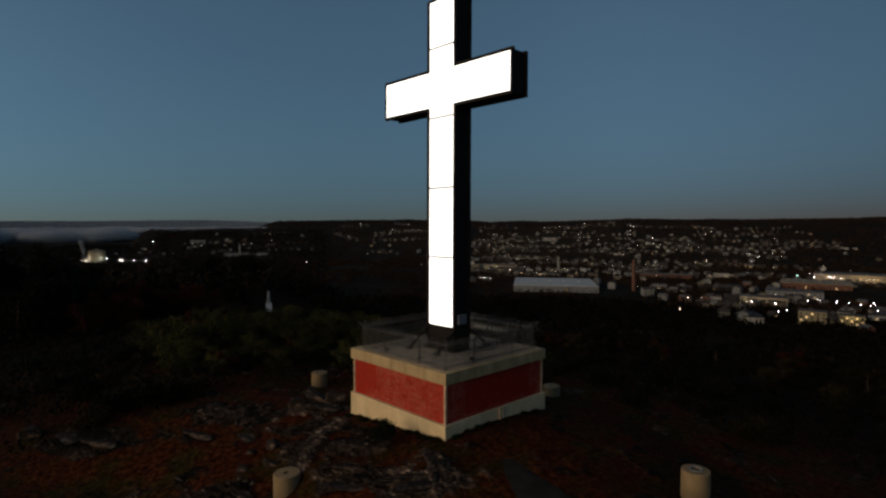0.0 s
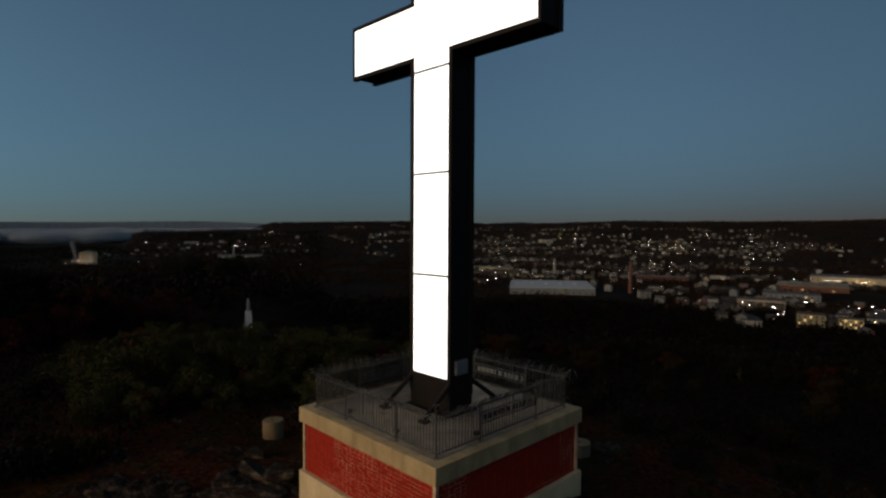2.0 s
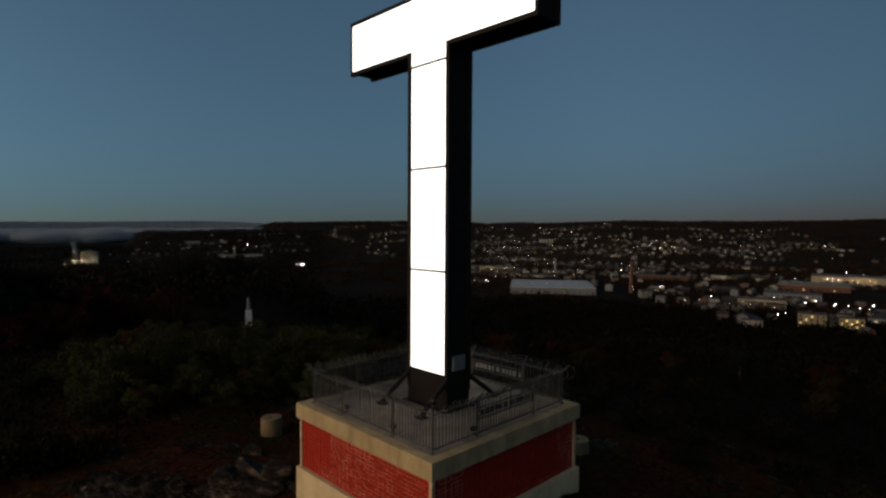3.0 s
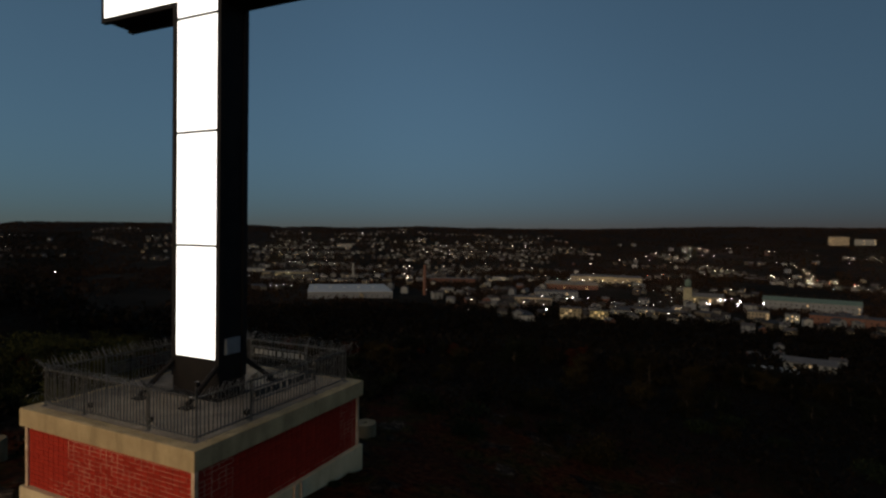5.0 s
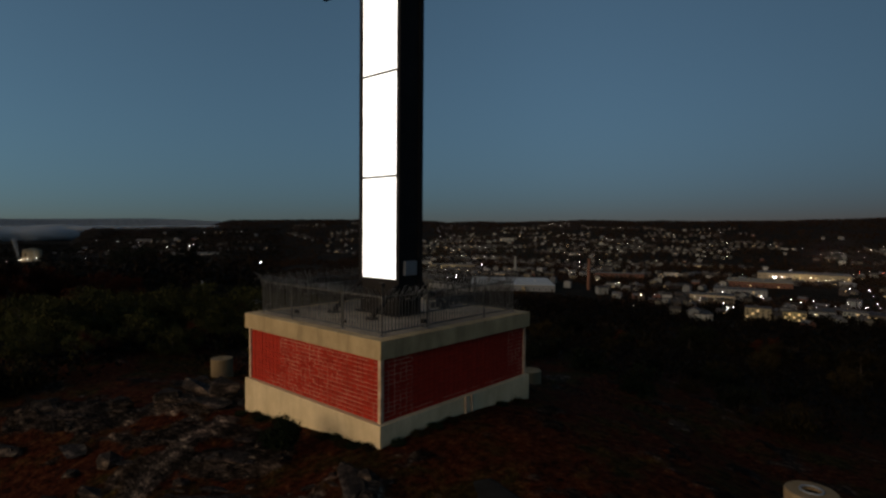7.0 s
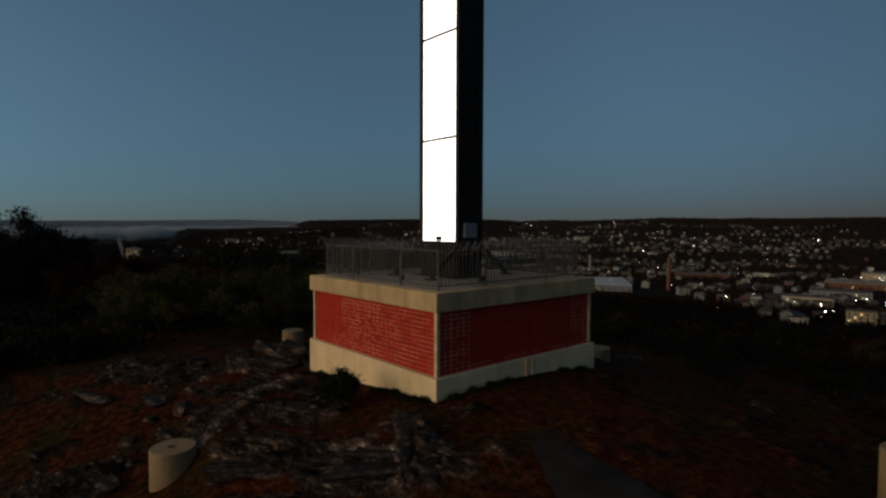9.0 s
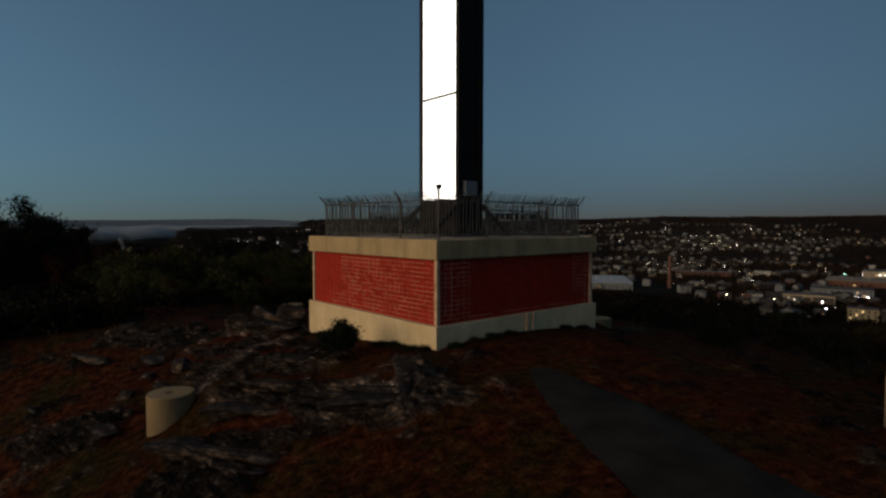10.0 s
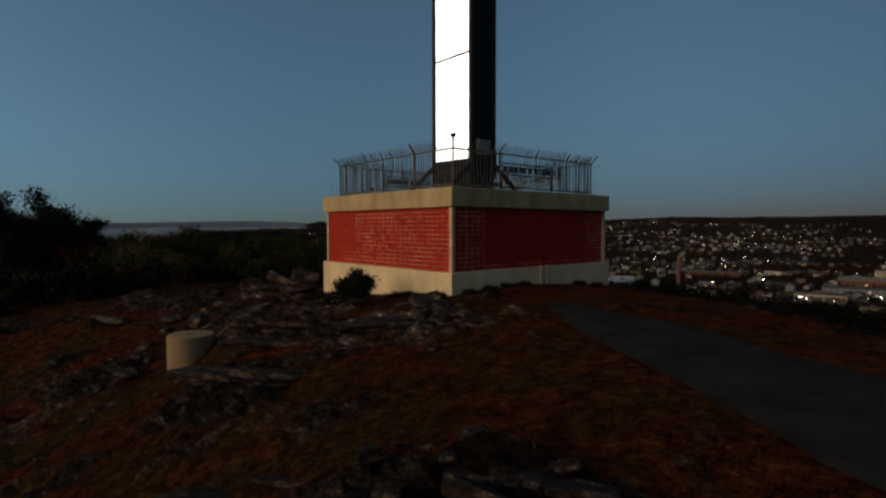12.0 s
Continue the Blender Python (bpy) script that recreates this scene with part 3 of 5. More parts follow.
zc = Z_TOP + 0.20
for (p, q, ph) in (((FX0 - 0.1, FY0 - 0.24), (FX1 + 0.1, FY0 - 0.24), 0.3), ((FX1 + 0.24, FY0 - 0.1), (FX1 + 0.24, FY1 + 0.1), 1.2), ((FX1 + 0.1, FY1 + 0.24), (FX0 - 0.1, FY1 + 0.24), 2.2), ((FX0 - 0.24, FY1 + 0.1), (FX0 - 0.24, FY0 - 0.1), 3.0)):
    coil("razor_wire_coil", (*p, zc), (*q, zc), 0.18, 0.34, ph, "loose coil of razor wire lying on the slab edge")
    coil("razor_wire_coil", (*p, Z_TOP + 1.02), (*q, Z_TOP + 1.02), 0.17, 0.36, ph + 1, "loose coil of razor wire hung along the fence tips")


def fence_sign(name, p0, p1, z0, z1, along, label):
    """A framed lettered board on the fence, seen from behind or too far to read: bars stand for its letters."""
    sg = thing(name, label, "sign", "boards on the fence")
    c = 0.5 * (p0 + p1)
    fixed = FY1 - 0.035 if along == "x" else (FX1 - 0.035 if along == "e" else FX0 + 0.035)

    def slab(a0, a1, b0, b1, t):
        return box(a0, a1, fixed - t, fixed + t, b0, b1) if along == "x" else box(fixed - t, fixed + t, a0, a1, b0, b1)
    for z in (z0 + 0.085, z1 - 0.105):
        part("cross_bar", slab(p0 + 0.03, p1 - 0.03, z, z + 0.02, 0.008), M_GALV, sg)
    for a0, a1, b0, b1 in ((p0, p1, z0, z0 + 0.035), (p0, p1, z1 - 0.035, z1), (p0, p0 + 0.035, z0 + 0.035, z1 - 0.035), (p1 - 0.035, p1, z0 + 0.035, z1 - 0.035)):
        part("sign_frame", slab(a0, a1, b0, b1, 0.014), M_GALV, sg)
    a = p0 + 0.14
    rs = random.Random(5)
    while a < p1 - 0.2:
        w = rs.uniform(0.07, 0.17)
        part("letter_bar", slab(a, a + w, z0 + 0.085, z1 - 0.09, 0.011), M_LETTER if along == "x" else M_SIGN, sg)
        a += w + rs.choice((0.04, 0.05, 0.06, 0.10))
    return sg


fence_sign("fence_sign", -4.12, -1.84, 2.86, 3.20, "x", "open steel frame with pale lettering on the fence")
fence_sign("fence_sign", 2.03, 4.44, 2.86, 3.19, "e", "open steel frame with dark lettering on the fence")
fence_sign("fence_sign", 2.0, 4.4, 2.86, 3.20, "w", "open steel frame with dark lettering on the fence")

# small floodlights on the slab; the east one is added at a post foot
for x, y, t in ((-0.55, 2.02, 90), (-4.3, 0.62, 0), (-2.14, 0.6, 0)):
    fl = thing("floodlight", "small dark floodlight standing on the slab", "lamp", "floodlights on the slab", at=(x, y, Z_TOP))
    fl.rotation_euler = (0, 0, radians(t))
    bm = bmesh.new()
    bm_box(bm, -0.05, 0.05, -0.05, 0.05, 0, 0.012)
    bm_bar(bm, (0, 0, 0.01), (0, 0, 0.12), 0.014, 8)
    part("stem", bm, M_STEEL, fl)
    part("lamp_body", box(-0.07, 0.07, -0.05, 0.05, 0.11, 0.22, 0.015), M_STEEL, fl)


# ---- concrete pipe stubs ----
def pipe_stub(x, y, top, r, h, cap):
    q0 = 0.42 if cap else 0.22
    p = thing("concrete_pipe", "upright pale concrete pipe stub standing in the ground", "pipe", "pipe stubs round the plinth", at=(x, y, top))
    n = 40
    prof = [(r - 0.02, -h), (r, -h + 0.02), (r, -0.025), (r - 0.02, 0), (r * q0 + 0.01, 0), (r * q0, -0.02), (r * q0, -0.3)]
    verts, faces = [], []
    for i in range(n):
        a = 2 * math.pi * i / n
        for q, z in prof:
            w = 1 + 0.006 * noise.noise(Vector((math.cos(a) * 3, math.sin(a) * 3, z * 3)))
            verts.append((q * w * math.cos(a), q * w * math.sin(a), z))
    k = len(prof)
    for i in range(n):
        for j in range(k - 1):
            faces.append((i * k + j, ((i + 1) % n) * k + j, ((i + 1) % n) * k + j + 1, i * k + j + 1))
    part("pipe_wall", raw_mesh("pipe_wall", verts, faces, M_PIPE), None, p)
    # near-black disc set into the hole: the hole's shade is in its colour
    bm = bmesh.new()
    bm_bar(bm, (0, 0, -0.25), (0, 0, -0.06), r * q0, 24)
    part("hole_disc", bm, M_STEEL, p, "near-black disc standing for the dark hole")
    if cap:
        bm = bmesh.new()
        rows = []
        for i in range(28):
            a = 2 * math.pi * i / 28
            rows.append([bm.verts.new(((0.42 * r + 0.022 * math.cos(b)) * math.cos(a), (0.42 * r + 0.022 * math.cos(b)) * math.sin(a), 0.012 + 0.022 * math.sin(b))) for b in (0, 1.05, 2.1, 3.14, 4.19, 5.24)])
        for i in range(28):
            for b in range(6):
                bm.faces.new((rows[i][b], rows[(i + 1) % 28][b], rows[(i + 1) % 28][(b + 1) % 6], rows[i][(b + 1) % 6]))
        part("ring", bm, M_BOX, p, "broken steel ring")
    return p


pipe_stub(7.97, 2.98, 0.515, 0.42, 1.5, True)
pipe_stub(-3.13, -4.80, -0.79, 0.47, 1.7, False)
pipe_stub(-14.4, 3.38, -0.90, 0.47, 1.7, False)
pipe_stub(-3.3, 11.6, -1.0, 0.47, 1.9, False)


# ---- rocks on the hilltop ----
def rock_mesh(seed, sx, sy, sz):
    """An angular broken block: the hull of a few scattered corners, its faces roughened."""
    rs = random.Random(seed * 7)
    bm = bmesh.new()
    for _ in range(15):
        p = Vector((rs.uniform(-1, 1), rs.uniform(-1, 1), rs.uniform(-1, 1)))
        p /= max(abs(p.x), abs(p.y), abs(p.z)) * 0.45 + p.length * 0.55
        bm.verts.new((p.x * sx, p.y * sy, p.z * sz))
    hull = bmesh.ops.convex_hull(bm, input=bm.verts)
    bmesh.ops.delete(bm, geom=[v for v in hull["geom_interior"] if isinstance(v, bmesh.types.BMVert)], context="VERTS")
    bmesh.ops.subdivide_edges(bm, edges=bm.edges[:], cuts=3, use_grid_fill=True)
    for v in bm.verts:
        q = v.co * 9 + Vector((seed, 0, 0))
        v.co *= 1 + 0.07 * noise.noise(q) + 0.04 * noise.noise(q * 2.7)
    return mesh_of("rock", bm, M_ROCK)


ROCKS = [rock_mesh(11 + i, *s) for i, s in enumerate(((0.40, 0.26, 0.22), (0.55, 0.28, 0.15), (0.32, 0.28, 0.24), (0.80, 0.26, 0.14), (0.26, 0.18, 0.14), (1.15, 0.34, 0.18), (0.38, 0.34, 0.30), (0.55, 0.30, 0.34)))]


def place_rock(i, x, y, s, turn, sink=0.35, tilt=0.0):
    ob = new("rock", ROCKS[i])
    h = max(v.co.z for v in ROCKS[i].vertices) * s
    ob.matrix_basis = pose(x, y, ground_z(x, y) + h * (0.5 - sink), tilt, 0, turn) @ Matrix.Scale(s, 4)
    return tagged(ob, ("jagged grey rock lying in russet dry grass", "flat layered grey ledge breaking through the turf")[i in (3, 5)], "rock", "rocks on the hilltop")


for i, x, y, s, turn in ((7, -8.5, -0.15, 1.5, 20), (6, -7.7, 0.15, 1.5, 60), (1, -7.3, -0.5, 1.4, 15), (2, -8.7, -1.2, 1.5, 25), (6, -9.3, -0.9, 1.1, 0), (4, -10.3, -0.4, 1.4, 0), (2, -9.9, -2.2, 1.1, 50),
                         (0, -6.1, -5.1, 0.8, 30), (4, -6.9, -4.4, 1.0, 10), (1, -8.2, -4.0, 1.1, 0), (6, 6.3, -5.1, 0.6, 20), (7, 6.95, -5.8, 0.5, 35), (5, 4.0, -6.6, 0.6, 43), (3, 4.55, -6.1, 0.55, 43), (6, 7.4, -6.1, 0.45, 10),
                         (5, 1.0, -1.65, 0.8, -38), (3, 1.8, -2.15, 1.0, -42), (7, 0.5, -1.35, 0.7, -30), (6, 1.15, -1.35, 0.55, 10), (2, 1.6, -1.75, 0.6, 40), (3, 0.8, -3.1, 0.9, 55), (5, 1.9, -3.1, 0.8, 60), (3, 1.2, -2.6, 0.9, 52),
                         (3, -0.4, -4.0, 0.9, 50), (5, -0.9, -4.2, 0.7, 48), (3, -1.6, -3.3, 1.0, 40), (5, -3.0, -2.1, 0.9, 30), (3, 0.4, -5.0, 1.0, 34), (5, -0.3, -5.2, 0.9, 30), (1, 1.2, -4.7, 0.9, 26),
                         (1, -4.4, -5.9, 0.9, 10), (3, -10.5, -5.2, 1.4, 20), (0, -12.2, -3.8, 1.3, 65), (2, -11.5, 1.2, 1.5, 15), (1, 14.5, 12.5, 1.7, 30), (7, -5.2, -4.3, 0.8, 30), (6, -6.4, -3.6, 0.9, 10),
                         (0, -4.2, 11.0, 1.2, 45), (1, -2.2, 8.9, 1.2, 20), (3, -13.6, -8.4, 1.6, 30), (1, -15.4, -9.2, 1.6, 10), (2, -17.5, -10.3, 1.8, 40)):
    place_rock(i, x, y, s, turn, 0.30)
rs = random.Random(34)
for cx, cy, a, b, n in ((1.4, -2.7, 1.3, 0.8, 16), (5.9, -6.4, 1.5, 0.6, 5), (0.5, -5.3, 1.5, 0.6, 14), (-8.2, -0.7, 1.3, 0.7, 12), (-2.0, -3.2, 1.5, 0.6, 9), (6.8, -5.6, 0.8, 0.4, 7), (0.6, -1.5, 0.9, 0.3, 6)):
    for _ in range(n):
        u, v = rs.gauss(0, a * 0.55), rs.gauss(0, b * 0.55)
        x, y = cx + u * 0.88 - v * 0.47, cy + u * 0.47 + v * 0.88
        if clear_of_base(x, y, 0.35) and road_near(x, y) > 0.2 and trodden(x, y) < 0.3 and math.hypot(x + 3.15, y + 4.8) > 0.9:
            place_rock(rs.choice((0, 1, 2, 3, 6, 7, 5, 4)), x, y, rs.uniform(0.22, 0.55), rs.gauss(34, 14), rs.uniform(0.35, 0.6), rs.uniform(-18, 18))
rs = random.Random(21)
made = 0
while made < 190:
    x, y = rs.uniform(-13, 9), rs.uniform(-9, -0.8)
    if rocky(x, y) < 0.6 or trodden(x, y) > 0.3 or road_near(x, y) < 0.5 or not clear_of_base(x, y, 0.4) or math.hypot(x + 3.15, y + 4.8) < 0.9:
        continue
    place_rock(rs.choice((0, 1, 2, 3, 4, 4, 4)), x, y, rs.uniform(0.18, 0.5), rs.gauss(30, 14), rs.uniform(0.3, 0.6), rs.uniform(-12, 12))
    made += 1


# ---- grass and small scrub ----
def make_grass(count):
    rs = random.Random(8)
    verts, faces = [], []
    tries = [(rs.uniform(0, 2 * math.pi), (16, 7)[k % 2] * math.sqrt(rs.random())) for k in range(count * 3)]
    xs, ys = [4 + r * math.cos(a) for a, r in tries], [-4 + r * math.sin(a) for a, r in tries]
    for x, y, lz in zip(xs, ys, land(xs, ys).tolist()):
        if not count:
            break
        if not clear_of_base(x, y, 0.05) or road_near(x, y) < -0.3 * rs.random() ** 3:
            continue
        if rocky(x, y) > 0.35 + 0.4 * rs.random() or noise.noise(Vector((x * 0.7, y * 0.7, 12))) < -0.25 + 0.5 * (rs.random() - 0.5):
            continue
        count -= 1
        z = ground_z(x, y, lz) - 0.01
        for _ in range(6):
            b, h = rs.uniform(0, 6.283), rs.uniform(0.012, 0.045)
            ox, oy = x + rs.gauss(0, 0.06), y + rs.gauss(0, 0.06)
            w, ln = 0.003, h * rs.uniform(0.3, 0.9)
            c, s = math.cos(b), math.sin(b)
            i = len(verts)
            verts += [(ox - s * w, oy + c * w, z), (ox + s * w, oy - c * w, z), (ox + c * ln, oy + s * ln, z + h)]
            faces.append((i, i + 1, i + 2))
    return tagged(new("grass", raw_mesh("grass", verts, faces, L_BLADE)), "tufts of russet dry grass on the hilltop", "grass", kind="stuff")


make_grass(54000)


def leaf_cloud(rs, centres, per, spread, size):
    verts, faces = [], []
    for cx, cy, cz in centres:
        for _ in range(per):
            p = Vector((cx + rs.gauss(0, spread), cy + rs.gauss(0, spread), cz + rs.gauss(0, spread * 0.75)))
            q = Euler((rs.uniform(0, 6.3), rs.uniform(0, 6.3), rs.uniform(0, 6.3))).to_matrix()
            s = size * rs.uniform(0.6, 1.3)
            i = len(verts)
            verts += [tuple(p + q @ Vector(c)) for c in ((-s, -s * 0.35, 0), (s, -s * 0.2, 0), (s * 0.1, s * 0.6, s * 0.2))]
            faces.append((i, i + 1, i + 2))
    return verts, faces


def make_tree(seed, h, rad, low, clumps, per, size, mat, name="tree"):
    """A tapered trunk with limbs and an uneven crown of many small leaves."""
    rs = random.Random(seed)
    bm = bmesh.new()
    lean = Vector((rs.uniform(-0.06, 0.06), rs.uniform(-0.06, 0.06), 0)) * h
    top = Vector((0, 0, h * 0.8)) + lean
    bm_bar(bm, (0, 0, -0.6), top * 0.45, h * 0.026, 7, h * 0.019)
    bm_bar(bm, top * 0.45, top, h * 0.019, 7, h * 0.005)
    centres = []
    limbs = max(6, clumps // 5)
    for i in range(limbs):
        t = low + (0.92 - low) * (i + 0.5) / limbs
        a = i * 2.4 + rs.uniform(-0.5, 0.5)
        reach = rad * (0.45 + 0.75 * math.sin(math.pi * min(1, (t - low) / (1 - low) * 0.85 + 0.12))) * rs.uniform(0.55, 1.1)
        p = top * (t / 0.8) if t < 0.8 else top + Vector((0, 0, (t - 0.8) * h))
        p0 = top * min(1.0, t * 0.92)
        e = Vector((p.x + math.cos(a) * reach, p.y + math.sin(a) * reach, h * t + rs.uniform(0, 0.08) * h))
        bm_bar(bm, p0, e, h * 0.008, 5, h * 0.002)
        for k in range(max(1, clumps // limbs)):
            s = rs.uniform(0.45, 1.08)
            centres.append(p0.lerp(e, s) + Vector((rs.gauss(0, 0.14), rs.gauss(0, 0.14), rs.gauss(0.03, 0.10))) * rad)
    ob = thing(name, "", "tree")
    part("trunk", bm, M_BARK, ob)
    v, f = leaf_cloud(rs, centres, per, rad * 0.15, size)
    part("crown", raw_mesh("crown", v, f, mat), None, ob)
    return ob


def make_shrub(seed, h, rad, per, size, mat, name="shrub"):
    rs = random.Random(seed)
    bm, centres = bmesh.new(), []
    for i in range(9):
        a, t = i * 2.4, rs.uniform(0.25, 1.0)
        e = Vector((math.cos(a) * rad * t * 0.8, math.sin(a) * rad * t * 0.8, h * rs.uniform(0.45, 0.9) * (1.1 - 0.4 * t)))
        bm_bar(bm, (0, 0, -0.15), e, 0.02 * h, 5, 0.006 * h)
        centres += [e * 0.65, e, e * 0.9 + Vector((rs.gauss(0, 0.2), rs.gauss(0, 0.2), 0)) * rad]
    ob = thing(name, "", "shrub")
    part("stem", bm, M_BARK, ob)
    v, f = leaf_cloud(rs, centres, per, rad * 0.2, size)
    part("foliage", raw_mesh("foliage", v, f, mat), None, ob)
    return ob


def spread_out(models, spots, label, category, group):
    """Copies of the models at (x, y, scale); the first of each model is the model itself."""
    used = set()
    rs = random.Random(len(spots))
    for k, (x, y, s) in enumerate(spots):
        mdl = models[k % len(models)]
        m = pose(x, y, float(land(x, y)) - 0.15, 0, 0, rs.uniform(0, 360))
        if mdl in used:
            ob = copy_thing(mdl, m)
            ob.scale = (s, s, s)
        else:
            used.add(mdl)
            ob = mdl
            ob.matrix_basis = m @ Matrix.Scale(s, 4)
        tagged(ob, label, category, group)


rs = random.Random(77)


def scatter(n, az0, az1, d0, d1, s0, s1, keep=None):
    out = []
    while len(out) < n:
        az, d = rs.uniform(az0, az1), math.sqrt(rs.uniform(d0 * d0, d1 * d1))
        x, y = polar(az, d)
        if keep is None or keep(x, y, az, d):
            out.append((x, y, rs.uniform(s0, s1)))
    return out


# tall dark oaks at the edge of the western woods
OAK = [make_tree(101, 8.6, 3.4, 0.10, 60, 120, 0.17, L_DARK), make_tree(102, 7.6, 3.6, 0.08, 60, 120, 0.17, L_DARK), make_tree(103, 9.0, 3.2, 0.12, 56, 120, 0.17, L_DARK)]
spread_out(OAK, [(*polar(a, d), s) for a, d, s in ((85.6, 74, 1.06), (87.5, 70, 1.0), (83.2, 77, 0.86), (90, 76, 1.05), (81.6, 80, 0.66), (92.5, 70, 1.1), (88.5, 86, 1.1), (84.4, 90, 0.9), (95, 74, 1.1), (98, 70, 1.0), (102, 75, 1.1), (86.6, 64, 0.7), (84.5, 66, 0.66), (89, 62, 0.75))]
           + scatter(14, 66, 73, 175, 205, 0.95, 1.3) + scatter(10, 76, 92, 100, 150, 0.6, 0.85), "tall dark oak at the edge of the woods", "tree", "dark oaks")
# russet trees between them
RUSSET = [make_tree(111, 5.4, 2.2, 0.10, 45, 95, 0.15, L_RED), make_tree(112, 4.8, 2.4, 0.08, 45, 95, 0.15, L_RED)]
spread_out(RUSSET, [(*polar(a, d), s) for a, d, s in ((79.8, 72, 0.9), (78.4, 70, 0.8), (77.0, 74, 0.8), (75.6, 72, 0.8), (74.2, 76, 0.8), (81.0, 68, 0.85), (82.5, 64, 0.75), (84.0, 60, 0.7), (80.2, 62, 0.7))]
           + scatter(10, 72, 84, 85, 120, 0.7, 1.0) + scatter(16, -22, 50, 60, 150, 0.6, 0.9), "russet autumn tree on the slope", "tree", "russet trees")


def open_view(x, y, az, d):
    """No tall trees before the white monument."""
    return abs(az - 64.9) > 1.4


# green saplings behind the plinth
GREEN = [make_tree(121, 3.2, 1.7, 0.04, 44, 110, 0.09, L_GREEN), make_tree(122, 2.8, 1.8, 0.03, 44, 110, 0.09, L_GREEN), make_tree(123, 3.6, 1.6, 0.05, 40, 92, 0.09, L_GREEN), make_tree(124, 2.9, 1.7, 0.04, 44, 92, 0.09, L_RED)]
spread_out(GREEN, scatter(64, 56, 80, 34, 43, 0.62, 0.98) + scatter(16, 58, 80, 29, 34, 0.4, 0.6) + scatter(16, 56, 80, 44, 58, 0.5, 0.7, open_view) + scatter(10, 48, 58, 50, 80, 0.65, 0.95), "leafy green or russet sapling in the thicket below the plinth", "tree", "thicket saplings")
OLIVE = [make_tree(131, 7.5, 2.8, 0.06, 46, 80, 0.22, L_OLIVE), make_tree(132, 8.5, 3.0, 0.08, 46, 80, 0.22, L_DARK), make_tree(133, 7.0, 3.2, 0.06, 46, 80, 0.22, L_OLIVE)]
spread_out(OLIVE, scatter(16, -24, 46, 32, 60, 0.22, 0.36) + scatter(56, -24, 48, 60, 130, 0.4, 0.62) + scatter(40, -24, 48, 85, 200, 0.55, 0.85) + scatter(16, 50, 72, 80, 150, 0.4, 0.6, open_view), "olive brown tree on the wooded slope", "tree", "trees on the slope")
SCRUB = [make_shrub(141, 1.1, 0.9, 60, 0.065, L_OLIVE), make_shrub(142, 0.9, 1.0, 60, 0.065, L_SHRUB), make_shrub(143, 1.2, 0.8, 60, 0.065, L_DARK)]
spread_out(SCRUB, scatter(26, 70, 92, 24, 42, 0.7, 1.4) + scatter(34, -24, 40, 24, 44, 0.7, 1.3) + scatter(20, 40, 66, 28, 40, 0.7, 1.2), "low scrubby bush on the hill's edge", "shrub", "scrub on the hilltop")
WEEDS = [make_shrub(161, 0.10, 0.20, 60, 0.022, L_SHRUB, "weed_tuft"), make_shrub(162, 0.08, 0.24, 60, 0.022, L_OLIVE, "weed_tuft")]
foot = [(x, -0.16 - 0.1 * math.sin(x * 5)) for x in (-5.9, -5.3, -4.8, -4.1, -3.4, -1.9, -1.5, -1.1, -0.7, -0.3)] + [(0.18, y) for y in (0.4, 1.1, 1.7, 2.3, 4.6, 5.4)]
for k, (x, y) in enumerate(foot):
    m = pose(x, y, ground_z(x, y) - 0.02, 0, 0, k * 50)
    ob = WEEDS[k] if k < 2 else copy_thing(WEEDS[k % 2], m)
    ob.matrix_basis = m
    tagged(ob, "dark weeds growing along the plinth's foot", "weeds", "weeds along the plinth")
JUNIPER = make_shrub(151, 0.86, 0.46, 330, 0.036, L_SHRUB, "juniper_bush")
JUNIPER.matrix_basis = pose(-2.05, -1.30, ground_z(-2.05, -1.30) - 0.10)
tagged(JUNIPER, "dark green juniper bush beside the plinth wall", "shrub")


def make_woods(name, n, az0, az1, d0, d1, size, k, leaf, gap, label, mat=L_FAR):
    """Far woods: thousands of ragged clumps of a few leaves' sides each."""
    rng = np.random.default_rng(4)
    az = rng.uniform(az0, az1, n)
    d = np.sqrt(rng.uniform(d0 * d0, d1 * d1, n))
    x, y = HUB[0] - np.sin(np.radians(az)) * d, HUB[1] + np.cos(np.radians(az)) * d
    keep = (np.sin(x * 0.011) * np.cos(y * 0.013) + 0.5 * np.sin(x * 0.027 + y * 0.021)) > gap + rng.uniform(-0.6, 0.6, n)
    # a clearing before the white monument
    keep &= ~((np.abs(az - 65.2) < 1.6) & (d > 58) & (d < 106))
    x, y = x[keep], y[keep]
    z = land(x, y)
    n = len(x)
    c = np.repeat(np.c_[x, y, z + size * 0.35], k, 0) + rng.normal(0, 1, (n * k, 3)) * np.array([size * 0.42, size * 0.42, size * 0.28])
    a, b = rng.normal(0, 1, (n * k, 3)), rng.normal(0, 1, (n * k, 3))
    s = size * leaf * rng.uniform(0.8, 1.6, (n * k, 1))
    a = a / np.linalg.norm(a, axis=1, keepdims=True) * s
    b = b / np.linalg.norm(b, axis=1, keepdims=True) * s
    v = np.stack([c - a, c + a, c + b], 1).reshape(-1, 3)
    f = np.arange(n * k * 3).reshape(-1, 3)
    return tagged(new(name, raw_mesh(name, v.tolist(), f.tolist(), mat)), label, "woods", kind="stuff")


